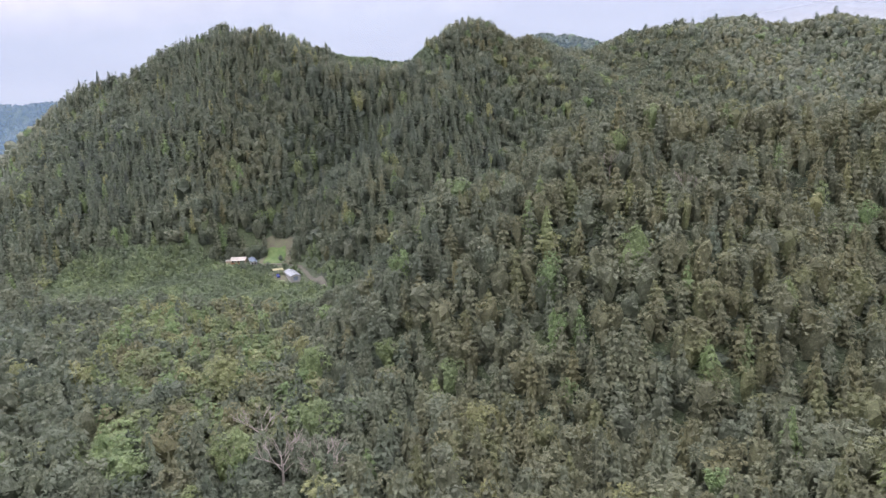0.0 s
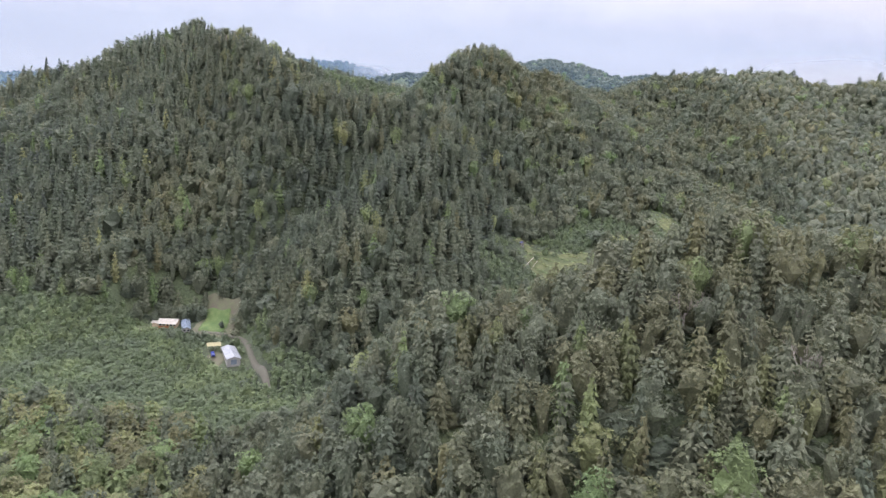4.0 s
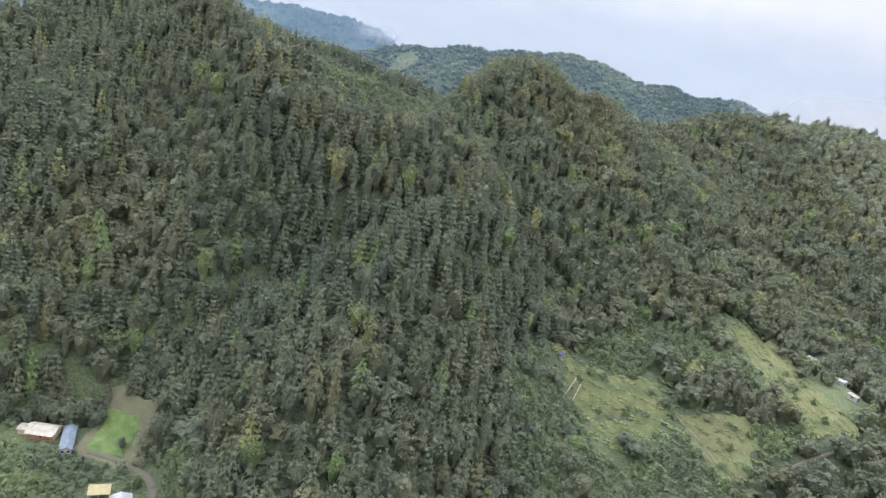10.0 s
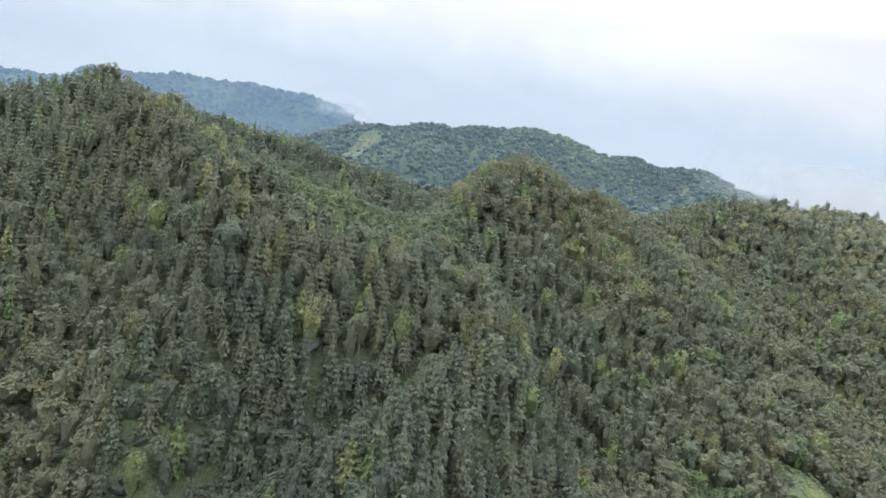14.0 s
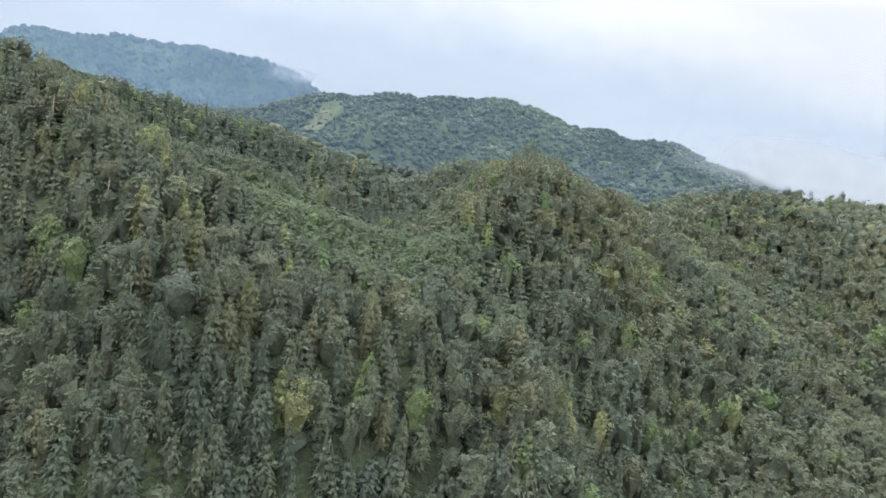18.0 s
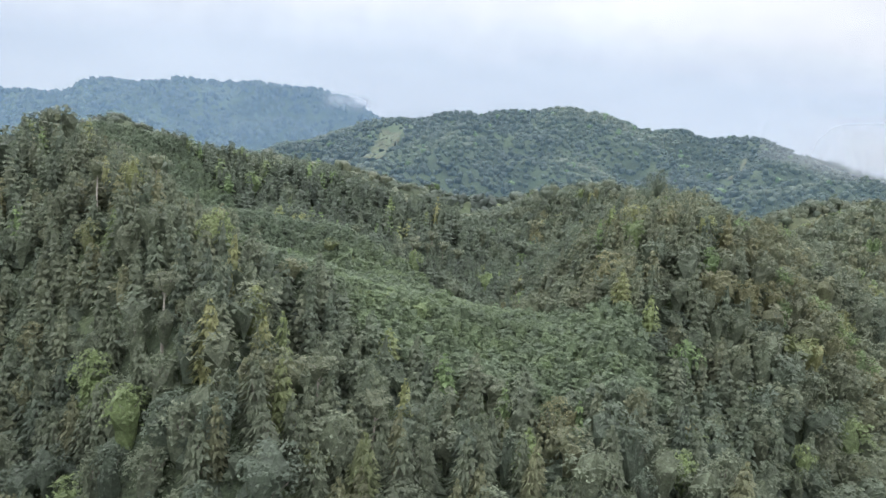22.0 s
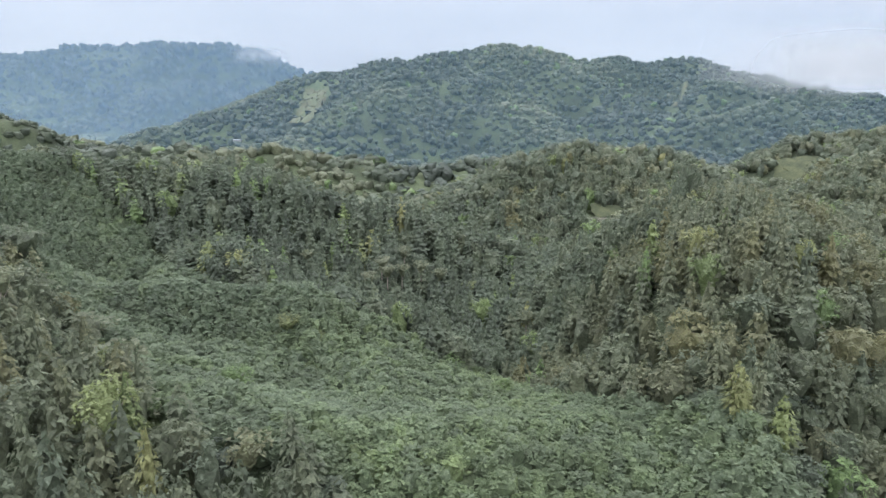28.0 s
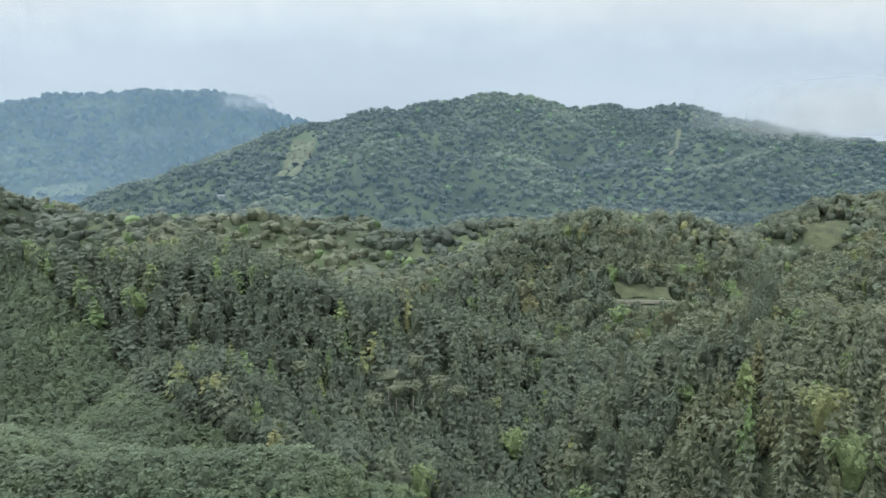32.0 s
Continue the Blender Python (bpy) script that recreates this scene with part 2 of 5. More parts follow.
def foliage(name, stops, spread=0.4):
    """Leaves: the tint of each tree picks the hue, noise varies it within the crown; some light passes through."""
    m, nt, bsdf = mat(name)
    at = nt.nodes.new("ShaderNodeAttribute")
    at.attribute_name = "tint"
    r = ramp_node(nt, stops)
    nt.links.new(at.outputs["Fac"], r.inputs[0])
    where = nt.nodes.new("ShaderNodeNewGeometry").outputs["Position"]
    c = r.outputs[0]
    # noise for uneven leaf tone; its darks also paint in shade between leaf clumps
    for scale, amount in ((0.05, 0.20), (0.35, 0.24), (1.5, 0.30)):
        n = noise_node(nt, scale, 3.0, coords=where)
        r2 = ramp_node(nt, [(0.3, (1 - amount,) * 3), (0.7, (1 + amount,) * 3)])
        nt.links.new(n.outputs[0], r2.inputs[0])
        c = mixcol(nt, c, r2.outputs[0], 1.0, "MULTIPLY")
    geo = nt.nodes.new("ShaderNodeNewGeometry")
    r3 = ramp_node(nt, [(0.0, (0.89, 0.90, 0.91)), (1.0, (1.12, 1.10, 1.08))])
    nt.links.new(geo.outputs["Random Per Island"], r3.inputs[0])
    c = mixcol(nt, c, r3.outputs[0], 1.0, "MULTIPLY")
    nt.links.new(c, bsdf.inputs["Base Color"])
    nb = noise_node(nt, 0.8, 6.0, 0.75, where)
    bp = nt.nodes.new("ShaderNodeBump")
    bp.inputs["Strength"].default_value, bp.inputs["Distance"].default_value = 0.6, 1.5
    nt.links.new(nb.outputs[0], bp.inputs["Height"])
    nt.links.new(bp.outputs[0], bsdf.inputs["Normal"])
    bsdf.inputs["Roughness"].default_value = 0.6
    bsdf.inputs["Specular IOR Level"].default_value = 0.55
    tl = nt.nodes.new("ShaderNodeBsdfTranslucent")
    nt.links.new(c, tl.inputs[0])
    mx = nt.nodes.new("ShaderNodeMixShader")
    mx.inputs[0].default_value = 0.42
    nt.links.new(bsdf.outputs[0], mx.inputs[1])
    nt.links.new(tl.outputs[0], mx.inputs[2])
    # the leaf sprays are open: gaps between their leaves let the view through
    sp = nt.nodes.new("ShaderNodeAttribute")
    sp.attribute_name = "spray"
    gap = noise_node(nt, 2.0, 3.0, 0.6, where)
    th = nt.nodes.new("ShaderNodeMath")
    th.operation = "LESS_THAN"
    mu = nt.nodes.new("ShaderNodeMath")
    mu.operation = "MULTIPLY"
    nt.links.new(sp.outputs["Fac"], mu.inputs[0])
    mu.inputs[1].default_value = 0.46
    nt.links.new(gap.outputs[0], th.inputs[0])
    nt.links.new(mu.outputs[0], th.inputs[1])
    tp = nt.nodes.new("ShaderNodeBsdfTransparent")
    mx2 = nt.nodes.new("ShaderNodeMixShader")
    nt.links.new(th.outputs[0], mx2.inputs[0])
    nt.links.new(mx.outputs[0], mx2.inputs[1]), nt.links.new(tp.outputs[0], mx2.inputs[2])
    nt.links.new(mx2.outputs[0], nt.nodes["Material Output"].inputs[0])
    return m


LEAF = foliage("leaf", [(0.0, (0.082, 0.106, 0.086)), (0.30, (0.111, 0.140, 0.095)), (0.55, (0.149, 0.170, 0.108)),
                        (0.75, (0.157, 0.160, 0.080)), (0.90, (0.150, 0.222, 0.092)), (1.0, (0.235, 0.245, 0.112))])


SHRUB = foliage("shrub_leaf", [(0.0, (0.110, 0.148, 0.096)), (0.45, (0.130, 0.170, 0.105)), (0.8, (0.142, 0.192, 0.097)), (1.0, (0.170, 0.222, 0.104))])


def plain(name, col, rough=0.7, vary=0.25, scale=1.5, metal=0.0, second=None, bump=0.0):
    """A surface of one main colour with stains and grain at two scales."""
    m, nt, bsdf = mat(name)
    tc = nt.nodes.new("ShaderNodeTexCoord")
    n = noise_node(nt, scale, 5.0, coords=tc.outputs["Object"])
    r = ramp_node(nt, [(0.3, tuple(c * (1 - vary) for c in col)), (0.7, second or tuple(min(1, c * (1 + vary * 0.5)) for c in col))])
    nt.links.new(n.outputs[0], r.inputs[0])
    n2 = noise_node(nt, scale * 9, 3.0, coords=tc.outputs["Object"])
    r2 = ramp_node(nt, [(0.3, (1 - vary * 0.6,) * 3), (0.7, (1 + vary * 0.4,) * 3)])
    nt.links.new(n2.outputs[0], r2.inputs[0])
    nt.links.new(mixcol(nt, r.outputs[0], r2.outputs[0], 1.0, "MULTIPLY"), bsdf.inputs["Base Color"])
    bsdf.inputs["Roughness"].default_value, bsdf.inputs["Metallic"].default_value = rough, metal
    if bump:
        bp = nt.nodes.new("ShaderNodeBump")
        bp.inputs["Strength"].default_value, bp.inputs["Distance"].default_value = 0.7, bump
        nt.links.new(n2.outputs[0], bp.inputs["Height"])
        nt.links.new(bp.outputs[0], bsdf.inputs["Normal"])
    return m


WHITE_ROOF = plain("white_sheet_metal", (0.30, 0.32, 0.345), 0.5, 0.25, 0.4)
CREAM_ROOF = plain("cream_sheet_metal", (0.31, 0.295, 0.25), 0.6, 0.3, 0.5)
YELLOW_ROOF = plain("yellow_sheet_metal", (0.28, 0.26, 0.14), 0.6, 0.25, 0.6)
GREY_ROOF = plain("grey_blue_sheet_metal", (0.15, 0.19, 0.24), 0.5, 0.3, 0.5)
CREAM_WALL = plain("cream_plaster", (0.42, 0.35, 0.24), 0.8, 0.2, 0.8)
WHITE_WALL = plain("white_plaster", (0.30, 0.30, 0.285), 0.8, 0.2, 0.8)
ORANGE_WALL = plain("orange_brown_timber", (0.36, 0.17, 0.08), 0.8, 0.3, 1.2)
DARK_OPENING = plain("dark_glass", (0.03, 0.035, 0.04), 0.25, 0.2, 1.0)
CONCRETE = plain("worn_concrete", (0.20, 0.195, 0.18), 0.9, 0.3, 0.4, bump=0.03)
TRACK = plain("trodden_earth_and_gravel", (0.125, 0.115, 0.095), 0.95, 0.35, 0.5, second=(0.085, 0.088, 0.06), bump=0.08)
DIRT = plain("bare_earth", (0.14, 0.12, 0.09), 0.95, 0.35, 0.25, second=(0.10, 0.115, 0.06), bump=0.15)
LAWN = plain("mown_grass", (0.072, 0.145, 0.032), 0.9, 0.4, 0.3, second=(0.11, 0.15, 0.05), bump=0.15)
FIELD_GREEN = plain("field_grass", (0.066, 0.098, 0.034), 0.95, 0.5, 0.16, second=(0.104, 0.116, 0.046), bump=0.3)
ROUGH_GRASS = plain("rough_hill_grass", (0.046, 0.064, 0.030), 0.95, 0.45, 0.15, second=(0.070, 0.080, 0.038), bump=0.3)
FIELD_DRY = plain("dry_field_grass", (0.120, 0.112, 0.052), 0.95, 0.4, 0.11, second=(0.090, 0.110, 0.045), bump=0.3)
FIELD_BRIGHT = plain("young_crop", (0.090, 0.125, 0.040), 0.95, 0.4, 0.1, second=(0.125, 0.128, 0.055), bump=0.3)
SLIP = plain("landslip_earth", (0.125, 0.118, 0.062), 0.95, 0.4, 0.05, second=(0.085, 0.105, 0.05))
PALE_FIELD = plain("pale_far_field", (0.135, 0.155, 0.085), 0.9, 0.35, 0.02)
BLUE_PAINT = plain("blue_vehicle_paint", (0.04, 0.06, 0.30), 0.35, 0.15, 1.0)
BLUE_TARP = plain("blue_tarpaulin", (0.05, 0.06, 0.17), 0.5, 0.2, 1.5)
RUBBER = plain("black_rubber", (0.02, 0.02, 0.02), 0.8, 0.2)
PALE_WOOD = plain("weathered_timber", (0.42, 0.38, 0.32), 0.85, 0.3, 2.0)
PALE_BARK = plain("pale_bare_bark", (0.30, 0.275, 0.24), 0.85, 0.3, 2.0)
m_bark, nt, bsdf = mat("bark")
n = noise_node(nt, 3.0)
r = ramp_node(nt, [(0.3, (0.10, 0.085, 0.07)), (0.7, (0.24, 0.22, 0.19))])
nt.links.new(n.outputs[0], r.inputs[0])
nt.links.new(r.outputs[0], bsdf.inputs["Base Color"])
bsdf.inputs["Roughness"].default_value = 0.9
BARK = m_bark


def ground_mat():
    m, nt, bsdf = mat("undergrowth")
    n = noise_node(nt, 0.05, 6)
    r = ramp_node(nt, [(0.3, (0.040, 0.054, 0.034)), (0.55, (0.056, 0.072, 0.042)), (0.75, (0.075, 0.09, 0.048))])
    nt.links.new(n.outputs[0], r.inputs[0])
    n2 = noise_node(nt, 0.8, 5)
    r2 = ramp_node(nt, [(0.3, (0.6, 0.6, 0.6)), (0.7, (1.4, 1.35, 1.3))])
    nt.links.new(n2.outputs[0], r2.inputs[0])
    n3 = noise_node(nt, 0.006, 6, 0.65)
    r3 = ramp_node(nt, [(0.36, (0.5, 0.55, 0.5)), (0.5, (0.95, 1.0, 0.9)), (0.62, (1.5, 1.55, 1.3))])
    nt.links.new(n3.outputs[0], r3.inputs[0])
    c3 = mixcol(nt, r.outputs[0], r3.outputs[0], 1.0, "MULTIPLY")
    nt.links.new(mixcol(nt, c3, r2.outputs[0], 1.0, "MULTIPLY"), bsdf.inputs["Base Color"])
    bsdf.inputs["Roughness"].default_value = 0.95
    bump = nt.nodes.new("ShaderNodeBump")
    bump.inputs["Strength"].default_value, bump.inputs["Distance"].default_value = 0.8, 1.5
    nt.links.new(n2.outputs[0], bump.inputs["Height"])
    nt.links.new(bump.outputs[0], bsdf.inputs["Normal"])
    return m


GROUND = ground_mat()


# ---- ground ----
def mesh_object(name, verts, faces, material, parent=None, smooth=False):
    me = bpy.data.meshes.new(name)
    me.from_pydata(verts, [], faces)
    me.materials.append(material)
    if smooth:
        me.polygons.foreach_set("use_smooth", np.ones(len(me.polygons), bool))
    ob = new(name, me)
    ob.parent = parent
    return ob


def axis(lo, hi, fine, far_lo, far_hi, f0, f1):
    mid = np.concatenate([np.arange(lo, f0, fine), np.arange(f0, f1, 3.6), np.arange(f1, hi + 0.1, fine)])
    a = lo - np.cumsum(fine * 1.045 ** np.arange(1, 160))
    b = hi + np.cumsum(fine * 1.045 ** np.arange(1, 160))
    a, b = a[a > far_lo][::-1], b[b < far_hi]
    return np.concatenate([[far_lo], a, mid, b, [far_hi]])


def build_ground():
    xs = axis(-480, 1250, 10, -4800, 4800, -200, 216)
    ys = axis(-60, 2080, 10, -3000, 4300, 350, 566)
    gx, gy = np.meshgrid(xs, ys)
    z = land(gx, gy)
    nx, ny = len(xs), len(ys)
    v = np.stack([gx.ravel(), gy.ravel(), z.ravel()], 1)
    i = np.arange(nx * ny).reshape(ny, nx)
    q = np.stack([i[:-1, :-1].ravel(), i[:-1, 1:].ravel(), i[1:, 1:].ravel(), i[1:, :-1].ravel()], 1)
    me = bpy.data.meshes.new("ground")
    me.vertices.add(len(v)), me.vertices.foreach_set("co", v.ravel())
    me.loops.add(q.size), me.loops.foreach_set("vertex_index", q.ravel().astype(np.int32))
    me.polygons.add(len(q)), me.polygons.foreach_set("loop_start", np.arange(0, q.size, 4, dtype=np.int32))
    me.update(calc_edges=True)
    me.polygons.foreach_set("use_smooth", np.ones(len(q), bool))
    me.materials.append(GROUND)
    return tagged(new("ground", me), "steep forested hills and a narrow valley of dark undergrowth", "ground", kind="structure")


# ---- forest ----
rng = np.random.default_rng(7)


# height and radius of the rings of a crown, from the foot up
PROFILE = {"round": ((0.10, 0.30), (0.42, 0.46), (0.66, 0.46), (0.86, 0.29), (0.97, 0)), "tall": ((0.02, 0.36), (0.30, 0.43), (0.58, 0.36), (0.82, 0.20), (1.0, 0)),
           "open": ((0.26, 0.17), (0.56, 0.36), (0.74, 0.50), (0.88, 0.34), (0.96, 0)), "low": ((-0.25, 0.46), (0.22, 0.52), (0.54, 0.44), (0.80, 0.25), (0.92, 0))}


def envelope(kind, sides):
    """The closed, lopsided body of a crown: rings of uneven radius that lean a little."""
    u = rng.uniform
    rings = PROFILE[kind]
    if sides < 6:
        rings = rings[:1] + rings[2:]
    ph = u(0, 6.28, 3)
    V, T = [], []
    lean = rng.normal(0, 0.05, 2)
    for j, (z, r) in enumerate(rings[:-1]):
        for i in range(sides):
            a = (i + 0.5 * j + u(-0.25, 0.25)) * 6.283 / sides
            k = 1 + 0.17 * math.sin(2 * a + ph[0] + 0.9 * j) + 0.13 * math.sin(3 * a + ph[1] - 1.3 * j) + u(-0.12, 0.12)
            V.append((r * k * math.cos(a) + lean[0] * j, r * k * math.sin(a) + lean[1] * j, z + u(-0.06, 0.06) + 0.05 * math.sin(a + ph[2])))
    for j in range(len(rings) - 2):
        for i in range(sides):
            p, q, p2, q2 = j * sides + i, j * sides + (i + 1) % sides, (j + 1) * sides + i, (j + 1) * sides + (i + 1) % sides
            T += [(p, q, p2), (q, q2, p2)]
    V.append((lean[0] * 4, lean[1] * 4, rings[-1][0] + u(-0.05, 0.05)))
    top = len(V) - 1
    T += [(top - sides + i, top - sides + (i + 1) % sides, top) for i in range(sides)]
    return np.array(V), np.array(T)


def on_envelope(kind, n, low=0.12):
    """Points on a crown's surface, with the way out."""
    z0, r0 = np.array(PROFILE[kind]).T
    a = np.arange(n) * 2.399 + rng.uniform(-0.5, 0.5, n)
    h = low + (0.95 - low) * np.sqrt((np.arange(n) + 0.5) / n)
    h = h[rng.permutation(n)]
    r = np.interp(h, z0, r0)
    up = np.clip(-(np.interp(h + 0.08, z0, r0) - np.interp(h - 0.08, z0, r0)) / 0.16, -0.6, 3.0)
    d = np.stack([np.cos(a), np.sin(a), up], 1)
    d /= np.linalg.norm(d, axis=1)[:, None]
    return np.stack([r * np.cos(a), r * np.sin(a), h], 1), d


def crown(kind, solids, leaves):
    """A crown of unit width and height: an uneven body, rounded boughs on it and leaf sprays over all. Corners, triangles."""
    v, t = envelope(kind, (5, 6, 6, 7)[solids])
    thin = {"tall": 0.60, "low": 0.70}.get(kind, 0.66) if solids else 0.9
    v *= rng.uniform(0.70, 1.10, (len(v), 1)) * (thin, thin, 0.9)
    body = len(v)
    V, T, n = [v], [t], body
    # the boughs that the leaf sprays sit on
    boughs = (0, 5, 9, 13)[solids]
    if boughs:
        c, d = on_envelope(kind, boughs, 0.25 if kind != "low" else 0.05)
        seats = np.column_stack([c - d * 0.09, rng.uniform(0.13, 0.24, boughs)])
    if leaves and kind == "tall":
        # drooping boughs in uneven whorls up the stem
        k = leaves
        a = np.arange(k) * 2.399 + rng.uniform(-0.6, 0.6, k)
        h = np.sqrt(1 - np.linspace(0.0, 0.93, k) * rng.uniform(0.92, 1.0, k)) * -1 + 1.02
        h = 0.08 + 0.90 * np.clip(h / h.max(), 0, 1)
        h = np.round(h * 8 + rng.uniform(-0.35, 0.35, k)) / 8 + rng.uniform(-0.03, 0.03, k)
        h = np.clip(h, 0.06, 0.97)
        r = np.interp(h, *np.array(PROFILE["tall"]).T) * rng.uniform(0.75, 1.3, k) + 0.03
        out = np.stack([np.cos(a), np.sin(a), 0 * a], 1)
        side = np.stack([-np.sin(a), np.cos(a), 0 * a], 1)
        wide = (rng.uniform(0.7, 1.3, k) * 1.25 / math.sqrt(k))[:, None]
        dip = rng.uniform(0.02, 0.08, k)[:, None] * (0, 0, 1)
        z = h[:, None] * (0, 0, 1)
        near, far = rng.uniform(0.5, 0.8, k)[:, None], rng.uniform(0.98, 1.12, k)[:, None]
        mid = out * r[:, None] * near + z
        q = np.stack([mid - side * wide - dip * rng.uniform(0, 0.8, (k, 1)), mid + side * wide * rng.uniform(0.4, 1.0, (k, 1)), out * r[:, None] * far + z - dip * 1.3 + side * wide * rng.normal(0, 0.4, (k, 1))], 1)
        V.append(q.reshape(-1, 3))
        T.append(n + np.arange(3 * k).reshape(k, 3))
    elif leaves:
        c, d = on_envelope(kind, leaves, 0.2 if kind != "low" else 0.05)
        c = c * (0.93, 0.93, 0.97) + d * rng.uniform(-0.06, 0.07, (leaves, 1))
        if boughs:
            k = int(leaves * 0.8)
            S = seats[np.arange(k) % boughs]
            o = d[:k] * 0.5 + rng.normal(size=(k, 3)) * 0.7 + (0, 0, 0.3)
            d[:k] = o / np.linalg.norm(o, axis=1)[:, None]
            c[:k] = S[:, :3] + d[:k] * S[:, 3:] * (1, 1, 0.6) * rng.uniform(0.85, 1.1, (k, 1))
        nrm = d * 0.8 + rng.normal(size=(leaves, 3)) * 0.32 + (0, 0, 0.5)
        nrm /= np.linalg.norm(nrm, axis=1)[:, None]
        t = np.cross(nrm, rng.normal(size=(leaves, 3)))
        t /= np.linalg.norm(t, axis=1)[:, None]
        b = np.cross(nrm, t)
        s = (rng.uniform(0.6, 1.3, leaves) * 1.25 / math.sqrt(leaves + 14))[:, None]
        q = np.stack([c - 0.8 * s * t - 0.3 * s * nrm, c + 0.8 * s * t - 0.3 * s * nrm, c + 1.2 * s * b - 0.1 * s * nrm], 1)
        q[:, :, 2] = c[:, None, 2] + (q[:, :, 2] - c[:, None, 2]) * 0.65
        V.append(q.reshape(-1, 3))
        T.append(n + np.arange(3 * leaves).reshape(leaves, 3))
    V = np.concatenate(V)
    return V, np.concatenate(T), (np.arange(len(V)) >= n).astype(np.float32) * (0.85 if kind == "tall" else 1.0)


def segment_distance(x, y, ax, ay, bx, by):
    dx, dy = bx - ax, by - ay
    s = np.clip(((x - ax) * dx + (y - ay) * dy) / (dx * dx + dy * dy), 0, 1)
    return np.hypot(x - ax - s * dx, y - ay - s * dy)


def scatter(x0, x1, y0, y1, cell):
    gx, gy = np.meshgrid(np.arange(x0, x1, cell), np.arange(y0, y1, cell))
    x = (gx + rng.uniform(-0.45, 0.45, gx.shape) * cell).ravel()
    y = (gy + rng.uniform(-0.45, 0.45, gx.shape) * cell).ravel()
    return x, y


def merge_forest(name, label, x, y, z, width, tall, tint, kinds, solids, leaves, material):
    """Many trees as one mesh: each takes a crown shape, a turn, a size and a tint."""
    co, tr, tn, sp, base = [], [], [], [], 0
    pick = rng.integers(0, 7, len(x))
    turn = rng.uniform(0, 6.283, len(x))
    for k in ("round", "tall", "open", "low"):
        for v in range(7):
            V, T, S = crown(k, solids, leaves)
            m = np.nonzero((kinds == k) & (pick == v))[0]
            if not len(m):
                continue
            c, s = np.cos(turn[m])[:, None], np.sin(turn[m])[:, None]
            w = width[m][:, None]
            px = (V[None, :, 0] * c - V[None, :, 1] * s) * w + x[m][:, None]
            py = (V[None, :, 0] * s + V[None, :, 1] * c) * w + y[m][:, None]
            pz = V[None, :, 2] * tall[m][:, None] + z[m][:, None]
            co.append(np.stack([px, py, pz], -1).reshape(-1, 3))
            tr.append((T[None] + base + (np.arange(len(m)) * len(V))[:, None, None]).reshape(-1, 3))
            tn.append(np.repeat(tint[m], len(V)))
            sp.append(np.tile(S, len(m)))
            base += len(m) * len(V)
    co, tr, tn = np.concatenate(co), np.concatenate(tr), np.concatenate(tn)
    me = bpy.data.meshes.new(name)
    me.vertices.add(len(co)), me.vertices.foreach_set("co", co.astype(np.float32).ravel())
    me.loops.add(tr.size), me.loops.foreach_set("vertex_index", tr.astype(np.int32).ravel())
    me.polygons.add(len(tr)), me.polygons.foreach_set("loop_start", np.arange(0, tr.size, 3, dtype=np.int32))
    me.update(calc_edges=True)
    me.polygons.foreach_set("use_smooth", np.concatenate(sp)[tr[:, 0]] < (0.2 if solids == 0 else -1))
    me.attributes.new("tint", "FLOAT", "POINT").data.foreach_set("value", tn.astype(np.float32))
    me.attributes.new("spray", "FLOAT", "POINT").data.foreach_set("value", np.concatenate(sp))
    me.materials.append(material)
    print(name, len(x), "trees", len(tr), "triangles")
    return tagged(new(name, me), label, "forest", kind="stuff")


